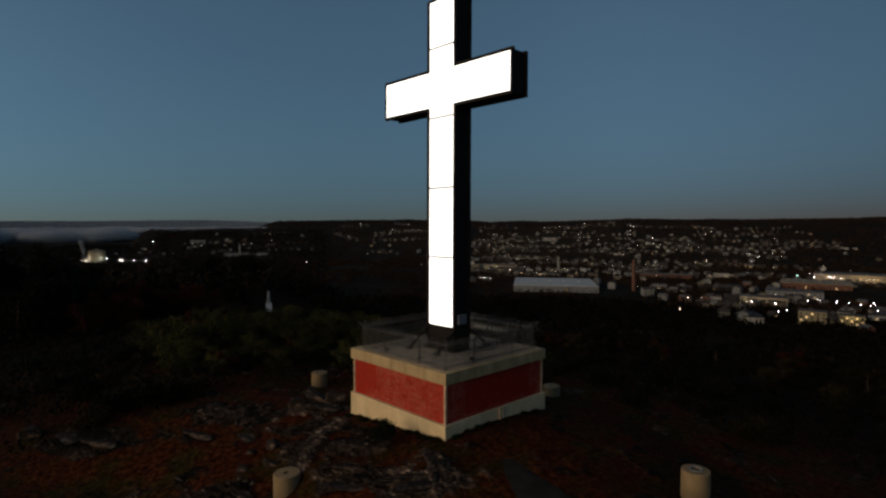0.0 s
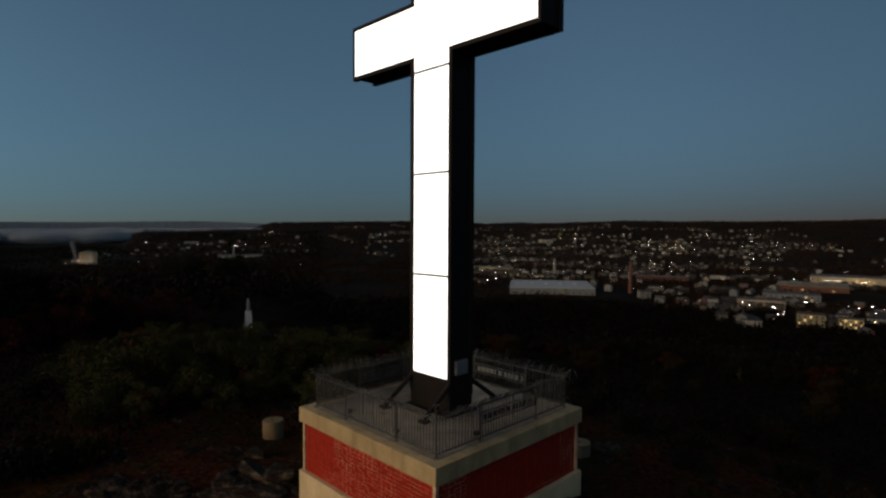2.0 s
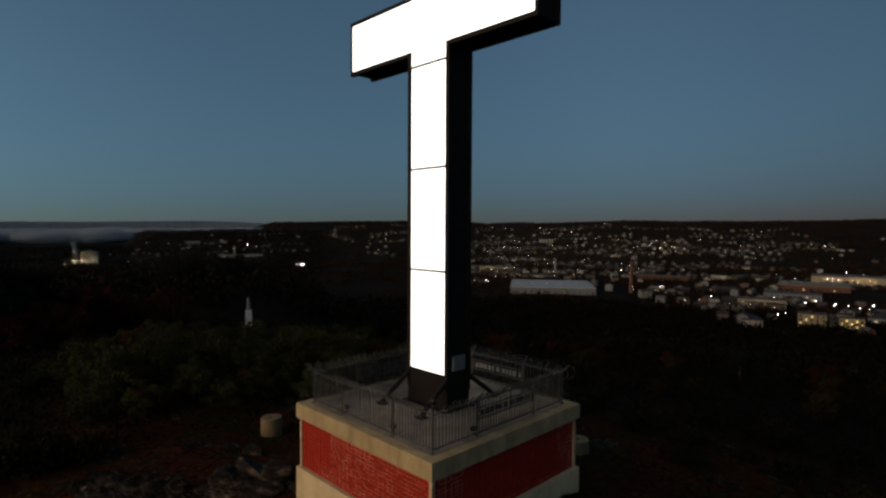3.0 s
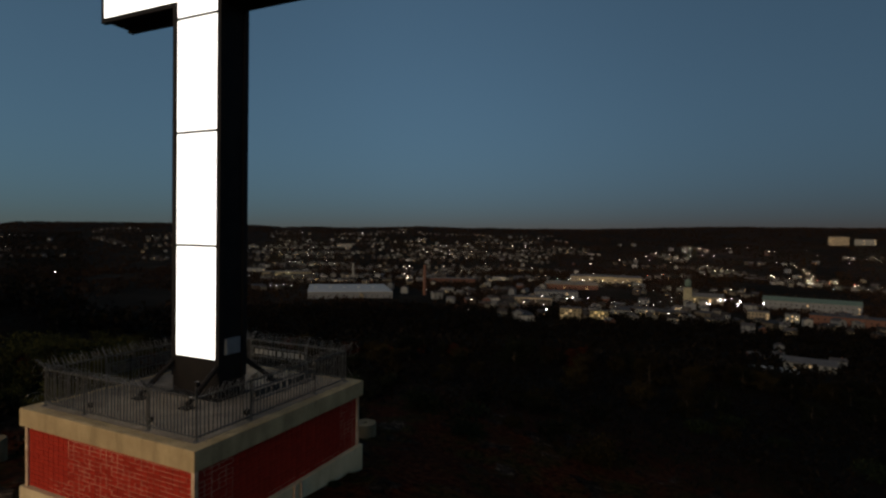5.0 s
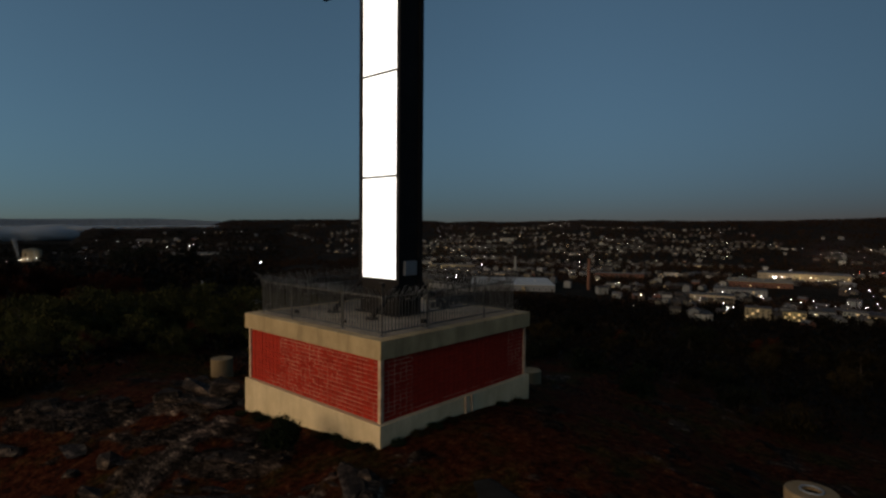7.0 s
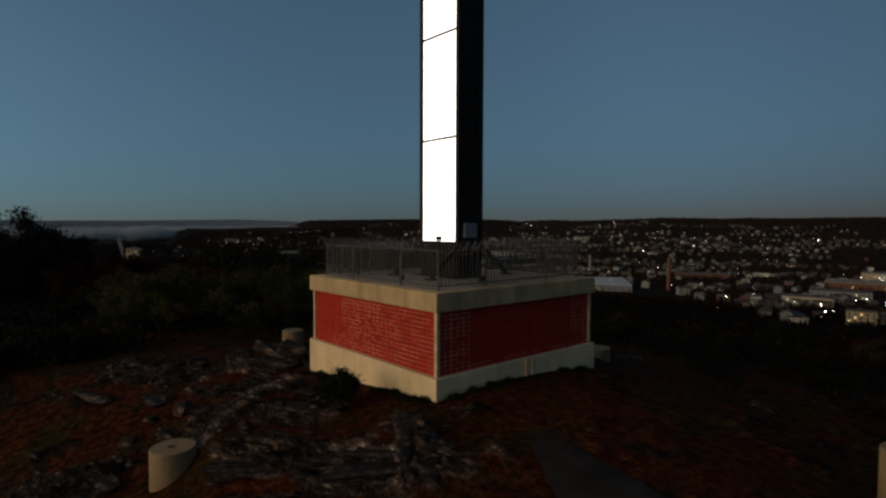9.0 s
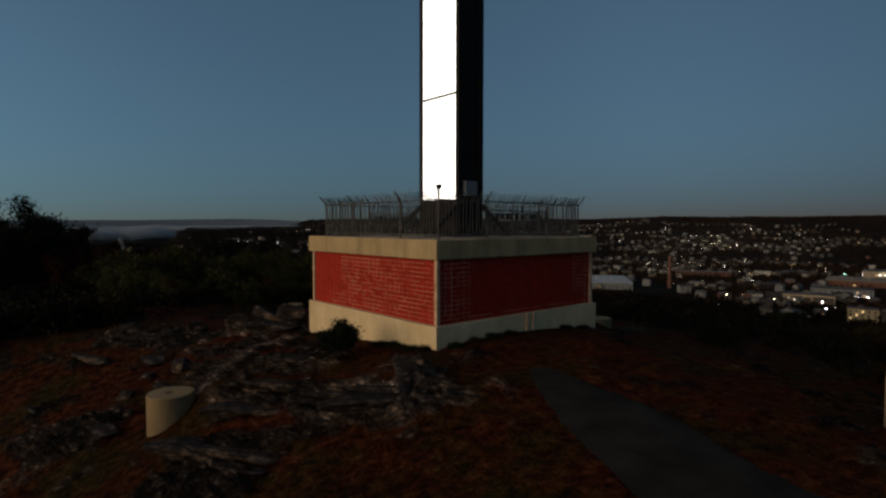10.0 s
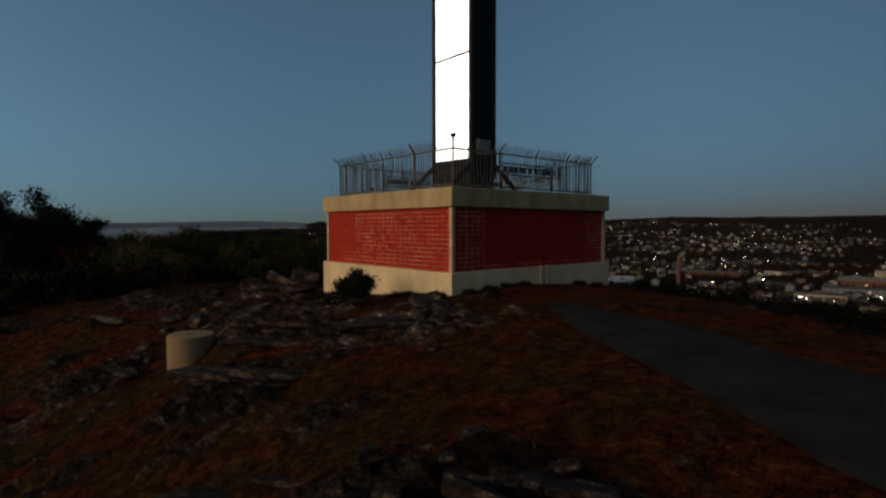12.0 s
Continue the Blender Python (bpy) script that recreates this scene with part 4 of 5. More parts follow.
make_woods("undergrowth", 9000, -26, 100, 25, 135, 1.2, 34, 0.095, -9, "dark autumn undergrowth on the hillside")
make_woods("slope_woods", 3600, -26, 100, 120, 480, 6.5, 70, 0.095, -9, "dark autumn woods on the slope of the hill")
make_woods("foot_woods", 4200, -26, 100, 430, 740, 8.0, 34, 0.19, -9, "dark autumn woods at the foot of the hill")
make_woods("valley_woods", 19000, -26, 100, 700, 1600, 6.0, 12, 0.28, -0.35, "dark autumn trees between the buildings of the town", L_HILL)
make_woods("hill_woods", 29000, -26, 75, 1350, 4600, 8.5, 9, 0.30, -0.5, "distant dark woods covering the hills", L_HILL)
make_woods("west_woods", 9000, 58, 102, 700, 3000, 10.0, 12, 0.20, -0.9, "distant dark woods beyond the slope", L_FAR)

# ---- the white monument on the slope ----
sx, sy = -81.0, 33.2
mon = thing("white_monument", "white tapered stone pedestal with a slim column on top", "monument", at=(sx, sy, -4.4))
bm = bmesh.new()
bmesh.ops.create_cone(bm, cap_ends=True, segments=4, radius1=1.2, radius2=0.66, depth=6.0, matrix=Matrix.Translation((0, 0, -4.9)) @ Matrix.Rotation(radians(20), 4, "Z"))
part("pedestal", bm, M_WHITE, mon)
bm = bmesh.new()
bm_bar(bm, (0, 0, -1.92), (0, 0, -0.4), 0.31, 10, 0.27)
bm_bar(bm, (0, 0, -0.4), (0, 0, 0.25), 0.23, 10, 0.13)
bm_box(bm, -0.42, 0.42, -0.42, 0.42, -1.95, -1.82, 0.03)
part("column", bm, M_BOX, mon, "slim grey column")


# ---- the town ----
def plaster(name, c):
    return surface(name, tuple(v * 0.75 for v in c), c, 0.25, 0.85, fine=2.5, vary=0.15)


W_WHITE = plaster("white_clapboard", (0.25, 0.25, 0.235))
W_CREAM = plaster("cream_clapboard", (0.24, 0.205, 0.14))
W_GREY = plaster("grey_siding", (0.17, 0.175, 0.18))
W_BRICK = plaster("town_brick", (0.14, 0.07, 0.05))
W_PALE = plaster("pale_metal_roofing", (0.50, 0.52, 0.52))
W_TAN = plaster("tan_stucco", (0.28, 0.235, 0.17))
W_COPPER = plaster("green_copper", (0.12, 0.17, 0.14))
R_DARK = plaster("dark_shingles", (0.060, 0.058, 0.060))
R_GREY = plaster("grey_shingles", (0.10, 0.10, 0.105))
G_PANE, gn, gl, gb = material("dark_window_glass", 0.15)
gb.inputs["Base Color"].default_value = (0.02, 0.025, 0.03, 1)
G_LIT = glowing("lamplit_window", (1.0, 0.72, 0.36), 0.55)
G_LIT.cycles.emission_sampling = "NONE"


def pane_mesh(w, h, mat):
    return mesh_of("window", box(-w / 2, w / 2, -0.08, 0.08, -h / 2, h / 2), mat)


PANES = {}


def add_windows(parent, w, dp, h, cols, rows, lit_every, pw, ph, sill):
    """Windows on the four sides, a column of them for each bay."""
    n = 0
    for side in (0, 1):
        span, off = (w, dp / 2) if side % 2 == 0 else (dp, w / 2)
        cc = max(1, round(cols * span / w))
        for r in range(rows):
            for c in range(cc):
                n += 1
                mat = G_LIT if lit_every and n % lit_every == 0 else G_PANE
                key = (round(pw, 2), round(ph, 2), mat.name)
                if key not in PANES:
                    PANES[key] = pane_mesh(pw, ph, mat)
                ob = part("window", PANES[key], None, parent)
                u = (c + 0.5) / cc * span - span / 2
                z = sill + ph / 2 + r * (h - sill) / rows
                ob.matrix_basis = Matrix.Rotation(side * math.pi / 2, 4, "Z") @ Matrix.Translation((u, -off, z))


def gable(w, dp, h, rise, over=0.4):
    v = [(-w / 2 - over, -dp / 2 - over, h), (w / 2 + over, -dp / 2 - over, h), (w / 2 + over, dp / 2 + over, h), (-w / 2 - over, dp / 2 + over, h), (-w / 2 - over, 0, h + rise), (w / 2 + over, 0, h + rise)]
    lo = [(x, y, z - 0.3) for x, y, z in v]
    return v + lo, [(0, 1, 5, 4), (2, 3, 4, 5), (6, 10, 11, 7), (8, 11, 10, 9), (0, 6, 7, 1), (2, 8, 9, 3), (0, 4, 10, 6), (3, 9, 10, 4), (1, 7, 11, 5), (2, 5, 11, 8)]


def make_house(w, dp, h, rise, wall, roof, lit, far=False):
    ob = thing("house", "", "house")
    bm = box(-w / 2, w / 2, -dp / 2, dp / 2, -4, h)
    for s in (-1, 1):
        vs = [bm.verts.new(c) for c in ((s * w / 2, -dp / 2, h), (s * w / 2, dp / 2, h), (s * w / 2, 0, h + rise - 0.3))]
        bm.faces.new(vs if s > 0 else vs[::-1])
    part("wall", bm, wall, ob)
    v, f = gable(w, dp, h, rise)
    part("roof", raw_mesh("roof", v, f, roof), None, ob)
    part("chimney", box(w * 0.2, w * 0.2 + 0.8, -0.4, 0.4, h + rise * 0.4, h + rise + 1.0), W_BRICK, ob)
    if far:
        for k, u in enumerate((-w * 0.25, w * 0.25)):
            mat = (G_LIT, G_PANE)[(k + int(w)) % 2]
            part("window", box(u - 0.6, u + 0.6, -dp / 2 - 0.08, -dp / 2 + 0.02, h - 2.6, h - 0.9), mat, ob)
        return ob
    part("door", box(-0.5, 0.5, -dp / 2 - 0.08, -dp / 2 + 0.02, 0.0, 2.1), R_DARK, ob)
    add_windows(ob, w, dp, h, 2, max(1, int(h // 2.8)), lit, 1.1, 1.5, 1.0)
    return ob


HOUSES = [(make_house(10, 8, 5.6, 2.6, W_WHITE, R_GREY, 9), "white clapboard house with a grey gable roof"), (make_house(9, 8.5, 6.0, 2.2, W_CREAM, R_DARK, 7), "cream clapboard house with a dark gable roof"),
          (make_house(12, 9, 8.6, 2.4, W_GREY, R_DARK, 11), "grey three-storey house with a dark gable roof"), (make_house(11, 7.5, 5.0, 3.0, W_BRICK, R_GREY, 8), "brick house with a steep grey roof"),
          (make_house(13, 10, 8.8, 1.8, W_WHITE, R_DARK, 10), "white three-storey house with a low roof")]


FAR_HOUSES = [(make_house(10, 8, 5.6, 2.6, W_WHITE, R_GREY, 9, True), HOUSES[0][1]), (make_house(9, 8.5, 6.0, 2.2, W_CREAM, R_DARK, 7, True), HOUSES[1][1]), (make_house(12, 9, 8.6, 2.4, W_GREY, R_DARK, 11, True), HOUSES[2][1]),
              (make_house(11, 7.5, 5.0, 3.0, W_BRICK, R_GREY, 8, True), HOUSES[3][1]), (make_house(13, 10, 8.8, 1.8, W_GREY, R_GREY, 10, True), "grey three-storey house with a low roof")]


def put_houses(spots, models=HOUSES):
    used = put_houses.used
    for k, (x, y, s) in enumerate(spots):
        mdl, label = models[k * 7 % 5 if k % 3 else k % 5]
        m = pose(x, y, float(land(x, y)), 0, 0, rs.choice((0, 90, 35, 120)) + rs.uniform(-12, 12))
        if mdl in used:
            ob = copy_thing(mdl, m)
            ob.scale = (s, s, s)
        else:
            used.add(mdl)
            ob = mdl
            ob.matrix_basis = m @ Matrix.Scale(s, 4)
        tagged(ob, label, "house", "houses of the town")


put_houses.used = set()
put_houses(scatter(46, 16, 54, 1550, 2500, 0.8, 1.2) + scatter(18, 10, 54, 2500, 3300, 1.0, 1.3) + scatter(18, -14, 14, 1500, 2600, 0.9, 1.3) + scatter(10, 60, 76, 2200, 2900, 1.0, 1.4), FAR_HOUSES)
put_houses(scatter(34, -14, 22, 640, 900, 0.9, 1.2) + scatter(22, 14, 34, 780, 1100, 0.9, 1.2) + scatter(5, -12, -4, 420, 560, 0.7, 0.9))


def street(az0, az1, d0, d1, length, lean):
    """A street's middle line on the land: points about 24 m apart, bending a little."""
    az, d = rs.uniform(az0, az1), math.sqrt(rs.uniform(d0 * d0, d1 * d1))
    x, y = polar(az, d)
    turn = radians(az + rs.choice((0, 0, 0, 90)) + rs.uniform(-lean, lean))
    out = []
    for _ in range(max(3, int(rs.uniform(0.5, 1.3) * length / 24))):
        out.append((x, y, turn))
        turn += rs.gauss(0, 0.07)
        x, y = x + 24 * math.cos(turn), y + 24 * math.sin(turn)
    return out


STREETS = [street(19, 47, 1450, 2300, 330, 35) for _ in range(34)] + [street(12, 57, 1600, 3200, 300, 35) for _ in range(30)] + [street(26, 58, 2300, 3400, 260, 25) for _ in range(14)]
STREETS += [street(-15, 24, 640, 900, 150, 20) for _ in range(15)] + [street(-15, 46, 900, 1450, 190, 25) for _ in range(32)] + [street(-15, 10, 1450, 2300, 240, 30) for _ in range(9)] + [street(58, 78, 1900, 2900, 240, 20) for _ in range(6)]


def town_wall_material():
    m, n, l, b = material("mixed_house_walls", 0.85)
    g = n.new("ShaderNodeNewGeometry")
    r = ramp(n, l, g.outputs["Random Per Island"], [(0.0, (0.045, 0.03, 0.024)), (0.4, (0.07, 0.062, 0.055)), (0.62, (0.11, 0.095, 0.07)), (0.84, (0.17, 0.165, 0.15)), (0.97, (0.40, 0.39, 0.36))])
    l.new(mixed(n, l, 0.6, r, ramp(n, l, noise_node(n, l, 0.3, 5), [(0.3, (0.6,) * 3), (0.7, (1.2,) * 3)]), "MULTIPLY"), b.inputs["Base Color"])
    return m


def town_roof_material():
    m, n, l, b = material("mixed_house_roofs", 0.8)
    g = n.new("ShaderNodeNewGeometry")
    r = ramp(n, l, g.outputs["Random Per Island"], [(0.0, (0.02, 0.017, 0.016)), (0.5, (0.042, 0.038, 0.036)), (0.8, (0.075, 0.07, 0.068)), (1.0, (0.17, 0.17, 0.17))])
    l.new(mixed(n, l, 0.6, r, ramp(n, l, noise_node(n, l, 0.4, 5), [(0.3, (0.6,) * 3), (0.7, (1.2,) * 3)]), "MULTIPLY"), b.inputs["Base Color"])
    return m


def make_street_houses():
    """Houses along both sides of the streets: walls, gable or flat roofs and window rows, some of them lamplit."""
    verts, faces, slots = [], [], []
    spots = [(x - math.sin(t) * o * 15, y + math.cos(t) * o * 15, t) for line in STREETS for x, y, t in line for o in (-1, 1) if rs.random() < 0.56]
    heights = land([q[0] for q in spots], [q[1] for q in spots]).tolist()
    for (x, y, t), z in zip(spots, heights):
        near = math.hypot(x - HUB[0], y - HUB[1]) < 1450
        w, dp, h = rs.uniform(7, 13), rs.uniform(7, 10), rs.choice((4.5, 5.5, 6, 6, 8.5))
        if near and rs.random() < 0.22:
            w, dp, h = rs.uniform(18, 40), rs.uniform(12, 20), rs.uniform(4, 8)
        rise = 0.0 if w > 16 else rs.uniform(1.8, 3.2)
        t += rs.choice((0, math.pi / 2)) + rs.gauss(0, 0.06)
        c, s = math.cos(t), math.sin(t)

        def put(pts):
            i = len(verts)
            verts.extend((x + a * c - b * s, y + a * s + b * c, z + e) for a, b, e in pts)
            return i
        i = put([(a * w / 2, b * dp / 2, e) for e in (-4, h) for a, b in ((-1, -1), (1, -1), (1, 1), (-1, 1))] + [(-w / 2, 0, h + rise), (w / 2, 0, h + rise)])
        new_faces = [(0, 1, 5, 4), (1, 2, 6, 5), (2, 3, 7, 6), (3, 0, 4, 7), (7, 4, 8), (5, 6, 9)]
        faces.extend(tuple(i + k for k in f) for f in new_faces)
        slots.extend([0] * 6)
        o = 0.4
        i = put([(a * (w / 2 + o), b * (dp / 2 + o), h + e) for e in (-0.15, 0.25) for a, b in ((-1, -1), (1, -1), (1, 1), (-1, 1))] + [(-w / 2 - o, 0, h + rise + 0.3), (w / 2 + o, 0, h + rise + 0.3)])
        new_faces = [(0, 1, 5, 4), (2, 3, 7, 6), (4, 5, 9, 8), (6, 7, 8, 9), (0, 4, 8, 7, 3), (1, 2, 6, 9, 5), (0, 3, 2, 1)]
        faces.extend(tuple(i + k for k in f) for f in new_faces)
        slots.extend([1] * 7)
        glow_share = rs.choice((0.0, 0.0, 0.0, 0.12, 0.35))
        for b in (-1, 1):
            for q in range(max(2, int(w // 3.2))):
                for lv in range(max(1, int(h // 2.8))):
                    u, e = -w / 2 + (q + 0.5) * w / max(2, int(w // 3.2)), 1.0 + lv * 2.8
                    i = put([(u - 0.55, b * (dp / 2 + 0.05), e), (u + 0.55, b * (dp / 2 + 0.05), e), (u + 0.55, b * (dp / 2 + 0.05), e + 1.5), (u - 0.55, b * (dp / 2 + 0.05), e + 1.5)])
                    faces.append((i, i + 1, i + 2, i + 3) if b < 0 else (i + 3, i + 2, i + 1, i))
                    slots.append(3 if rs.random() < glow_share else 2)
    me = raw_mesh("street_houses", verts, faces, town_wall_material())
    for m in (town_roof_material(), G_PANE, G_LIT):
        me.materials.append(m)
    me.polygons.foreach_set("material_index", slots)
    return tagged(new("street_houses", me), "rows of small gabled houses along the town's streets", "houses", kind="stuff")


make_street_houses()


def building(az, d, w, dp, h, wall, roof, cols, rows, lit, label, turn=None, flat=True, pw=1.6, ph=1.8, name="building", lift=0.0):
    x, y = polar(az, d)
    ob = thing(name, label, "building", at=(x, y, float(land(x, y)) + lift))
    ob.rotation_euler = (0, 0, radians(az if turn is None else turn))
    part("wall", box(-w / 2, w / 2, -dp / 2, dp / 2, -8, h), wall, ob)
    if flat:
        bm = box(-w / 2 - 0.4, w / 2 + 0.4, -dp / 2 - 0.4, dp / 2 + 0.4, h, h + 0.7)
        for k in range(max(1, int(w // 22))):
            u = -w / 2 + 8 + k * 22
            bm_box(bm, u, min(u + 4, w / 2 - 1), -2, 2, h + 0.7, h + 2.6)
        part("roof", bm, roof, ob)
    else:
        v, f = gable(w, dp, h, dp * 0.16, 0.8)
        part("roof", raw_mesh("roof", v, f, roof), None, ob)
    if cols:
        add_windows(ob, w, dp, h, cols, rows, lit, pw, ph, 1.1)
    return ob


building(34.4, 868, 122, 118, 8, W_GREY, W_PALE, 14, 1, 0, "low warehouse with a broad pale metal roof", turn=37, name="warehouse")
building(15.3, 822, 54, 24, 10, W_TAN, R_GREY, 9, 2, 4, "long tan industrial building with a flat roof", name="industrial_building")
building(13.0, 930, 70, 30, 9, W_GREY, R_GREY, 10, 2, 9, "grey industrial building with a flat roof", name="industrial_building")
building(11.5, 668, 24, 14, 15, W_CREAM, R_DARK, 5, 4, 6, "yellowish four-storey apartment block", name="apartment_block")
building(8.7, 690, 21, 12, 10.5, W_CREAM, R_DARK, 5, 3, 2, "lamplit yellow three-storey house block", name="apartment_block")
building(6.7, 722, 24, 12, 9, W_GREY, R_DARK, 5, 2, 7, "grey two-storey row of houses", name="row_house")
building(4.4, 734, 22, 12, 10, W_WHITE, R_GREY, 6, 3, 4, "white three-storey house block", name="apartment_block")
building(8.2, 1190, 140, 50, 15, W_TAN, R_GREY, 18, 2, 3, "long floodlit store with a flat roof", name="store")
building(11.5, 1080, 96, 80, 8, W_BRICK, W_TAN, 12, 1, 5, "wide low mill with a ribbed roof", name="mill")
building(-9.2, 940, 116, 30, 13, W_GREY, W_COPPER, 18, 2, 9, "long grey mill with a green roof", name="mill", flat=False)
building(-13.2, 800, 112, 22, 11, W_BRICK, R_DARK, 18, 2, 0, "long dark brick mill with a flat roof", name="mill")
building(-7.9, 790, 15, 12, 10, W_WHITE, R_DARK, 3, 3, 2, "white three-storey house with lamplit windows", name="row_house")
building(-5.3, 800, 24, 14, 9, W_TAN, R_GREY, 6, 2, 6, "small tan public building with a flat roof", name="public_building")
building(-11.0, 2776, 70, 40, 34, W_TAN, R_GREY, 14, 6, 4, "large pinkish institution on the far hill", name="institution")
building(-12.8, 2800, 70, 30, 22, W_WHITE, R_GREY, 10, 4, 5, "white institution on the far hill", name="institution")
building(44.5, 1420, 90, 30, 12, W_WHITE, R_GREY, 12, 2, 3, "long pale factory building", name="factory")
building(40.6, 1320, 110, 30, 9, W_CREAM, R_GREY, 12, 1, 2, "low cream store with lit windows", name="store")
building(23.7, 1160, 95, 26, 9, W_BRICK, R_GREY, 12, 2, 0, "long brick workshop with a flat roof", name="workshop")
building(34.9, 2392, 60, 20, 14, W_WHITE, R_GREY, 9, 3, 5, "pale school building on the hillside", name="school")
building(-9.3, 455, 30, 16, 9, W_WHITE, R_GREY, 7, 3, 9, "white hall with a gable roof among the trees", flat=False, name="hall")
building(-6.8, 368, 22, 14, 4.5, W_GREY, W_PALE, 4, 1, 5, "low house with a pale roof among the trees", flat=False, name="hall")
building(65.8, 1850, 130, 40, 8, W_WHITE, R_GREY, 12, 1, 2, "low white sheds beyond the woods", name="shed")
building(70.1, 2630, 60, 30, 9, W_WHITE, R_GREY, 6, 1, 2, "low white sheds beyond the woods", name="shed")


def stack(az, d, h, r, mat, label):
    x, y = polar(az, d)
    ob = thing("chimney_stack", label, "chimney", "factory chimneys", at=(x, y, float(land(x, y))))
    bm = bmesh.new()
    bm_bar(bm, (0, 0, -5), (0, 0, h), r, 16, r * 0.68)
    part("shaft", bm, mat, ob)
    bm = bmesh.new()
    bm_bar(bm, (0, 0, h - 1.6), (0, 0, h), r * 0.82, 16)
    part("crown_ring", bm, mat, ob)


stack(26.6, 880, 48, 3.0, W_BRICK, "tall round brick factory chimney")
stack(34.0, 1150, 34, 2.8, W_WHITE, "pale round factory chimney stack")
stack(66.4, 1830, 36, 3.0, W_WHITE, "pale round factory chimney stack")

# church with a domed tower
x, y = polar(0.6, 930)
ch = thing("church", "pale church with a domed tower lit from below", "church", at=(x, y, float(land(x, y))))
part("nave", box(-4, 50, -9, 9, -6, 11), W_CREAM, ch)
v, f = gable(54, 18, 11, 5)
part("roof", raw_mesh("roof", [(a + 23, b, c) for a, b, c in v], f, R_GREY), None, ch)
part("tower", box(-6, 6, -15, -4, -6, 24, 0.3), W_CREAM, ch)
for k in range(6):
    u = 10 + k * 7
    part("window", box(u - 1, u + 1, -9.1, -8.9, 3, 8), G_LIT if k % 3 == 0 else G_PANE, ch)
bm = bmesh.new()
bm_bar(bm, (0, -9.5, 26), (0, -9.5, 32), 4.2, 16)
bmesh.ops.create_uvsphere(bm, u_segments=16, v_segments=10, radius=4.6, matrix=Matrix.Translation((0, -9.5, 32)) @ Matrix.Diagonal((1, 1, 1.15, 1)))
bm_bar(bm, (0, -9.5, 37), (0, -9.5, 42), 0.7, 8, 0.1)
part("dome", bm, W_COPPER, ch, "green copper dome")
add_windows(ch, 12, 11, 26, 2, 3, 4, 1.6, 3.2, 4)

# round tank and its steam
x, y = polar(78.4, 1640)
tk = thing("storage_tank", "round pale storage tank with a shallow roof", "tank", at=(x, y, float(land(x, y))))
bm = bmesh.new()
bm_bar(bm, (0, 0, -4), (0, 0, 30), 19, 28)
bm_bar(bm, (0, 0, 30), (0, 0, 35), 20, 28, 3)
part("shell", bm, W_CREAM, tk)
bm = bmesh.new()
bm_bar(bm, (20.5, 0, -4), (20.5, 0, 34), 0.8, 6)
part("ladder", bm, W_GREY, tk)


def mist(name, az, d, w, dp, h, z, n, label, seed):
    """A low bank of mist: overlapping flattened puffs joined in one body."""
    rs = random.Random(seed)
    bm = bmesh.new()
    a = radians(az)
    for i in range(n):
        u, v = rs.uniform(-0.5, 0.5) * w, rs.uniform(-0.5, 0.5) * dp
        sc = rs.uniform(0.6, 1.3)
        x, y = polar(az, d)
        m = Matrix.Translation((x + u * math.cos(a) - v * math.sin(a), y + u * math.sin(a) + v * math.cos(a), z + rs.uniform(-0.15, 0.25) * h)) @ Matrix.Rotation(a, 4, "Z") @ Matrix.Diagonal((w * 0.11 * sc, dp * 0.2, h * 0.5 * sc, 1))
        bmesh.ops.create_icosphere(bm, subdivisions=3, radius=1.0, matrix=m)
    for v in bm.verts:
        v.co.z += h * 0.08 * noise.noise(v.co * 0.012)
    ob = new(name, mesh_of(name, bm, M_MIST, True))
    return tagged(ob, label, "mist", kind="stuff")


M_MIST, mn, ml, mb = material("valley_mist", 1.0)
mb.inputs["Base Color"].default_value = (0.46, 0.50, 0.54, 1)
mb.inputs["Specular IOR Level"].default_value = 0.0
mb.inputs["Alpha"].default_value = 0.32
M_STEAM = M_MIST.copy()
M_STEAM.name = "thin_steam"
M_STEAM.node_tree.nodes["Principled BSDF"].inputs["Alpha"].default_value = 0.09
mist("mist_bank", 83, 3780, 1150, 320, 80, -62, 80, "pale mist lying in the far valley", 3)
mist("mist_bank", 70.5, 3850, 900, 240, 34, -24, 50, "thin pale mist lying in the far valley", 4)
x, y = polar(79.3, 1615)
bm = bmesh.new()
for i in range(26):
    t = i / 25
    m = Matrix.Translation((x - 14 * t * t + 2 * math.sin(i * 2.1), y - 5 * t, float(land(x, y)) + 12 + 44 * t)) @ Matrix.Diagonal((1.6 + 4.5 * t, 1.6 + 4.5 * t, 2.5 + 3 * t, 1))
    bmesh.ops.create_icosphere(bm, subdivisions=2, radius=1.0, matrix=m)
tagged(new("steam_plume", mesh_of("steam_plume", bm, M_STEAM, True)), "thin white steam rising beside the storage tank", "steam", kind="stuff")


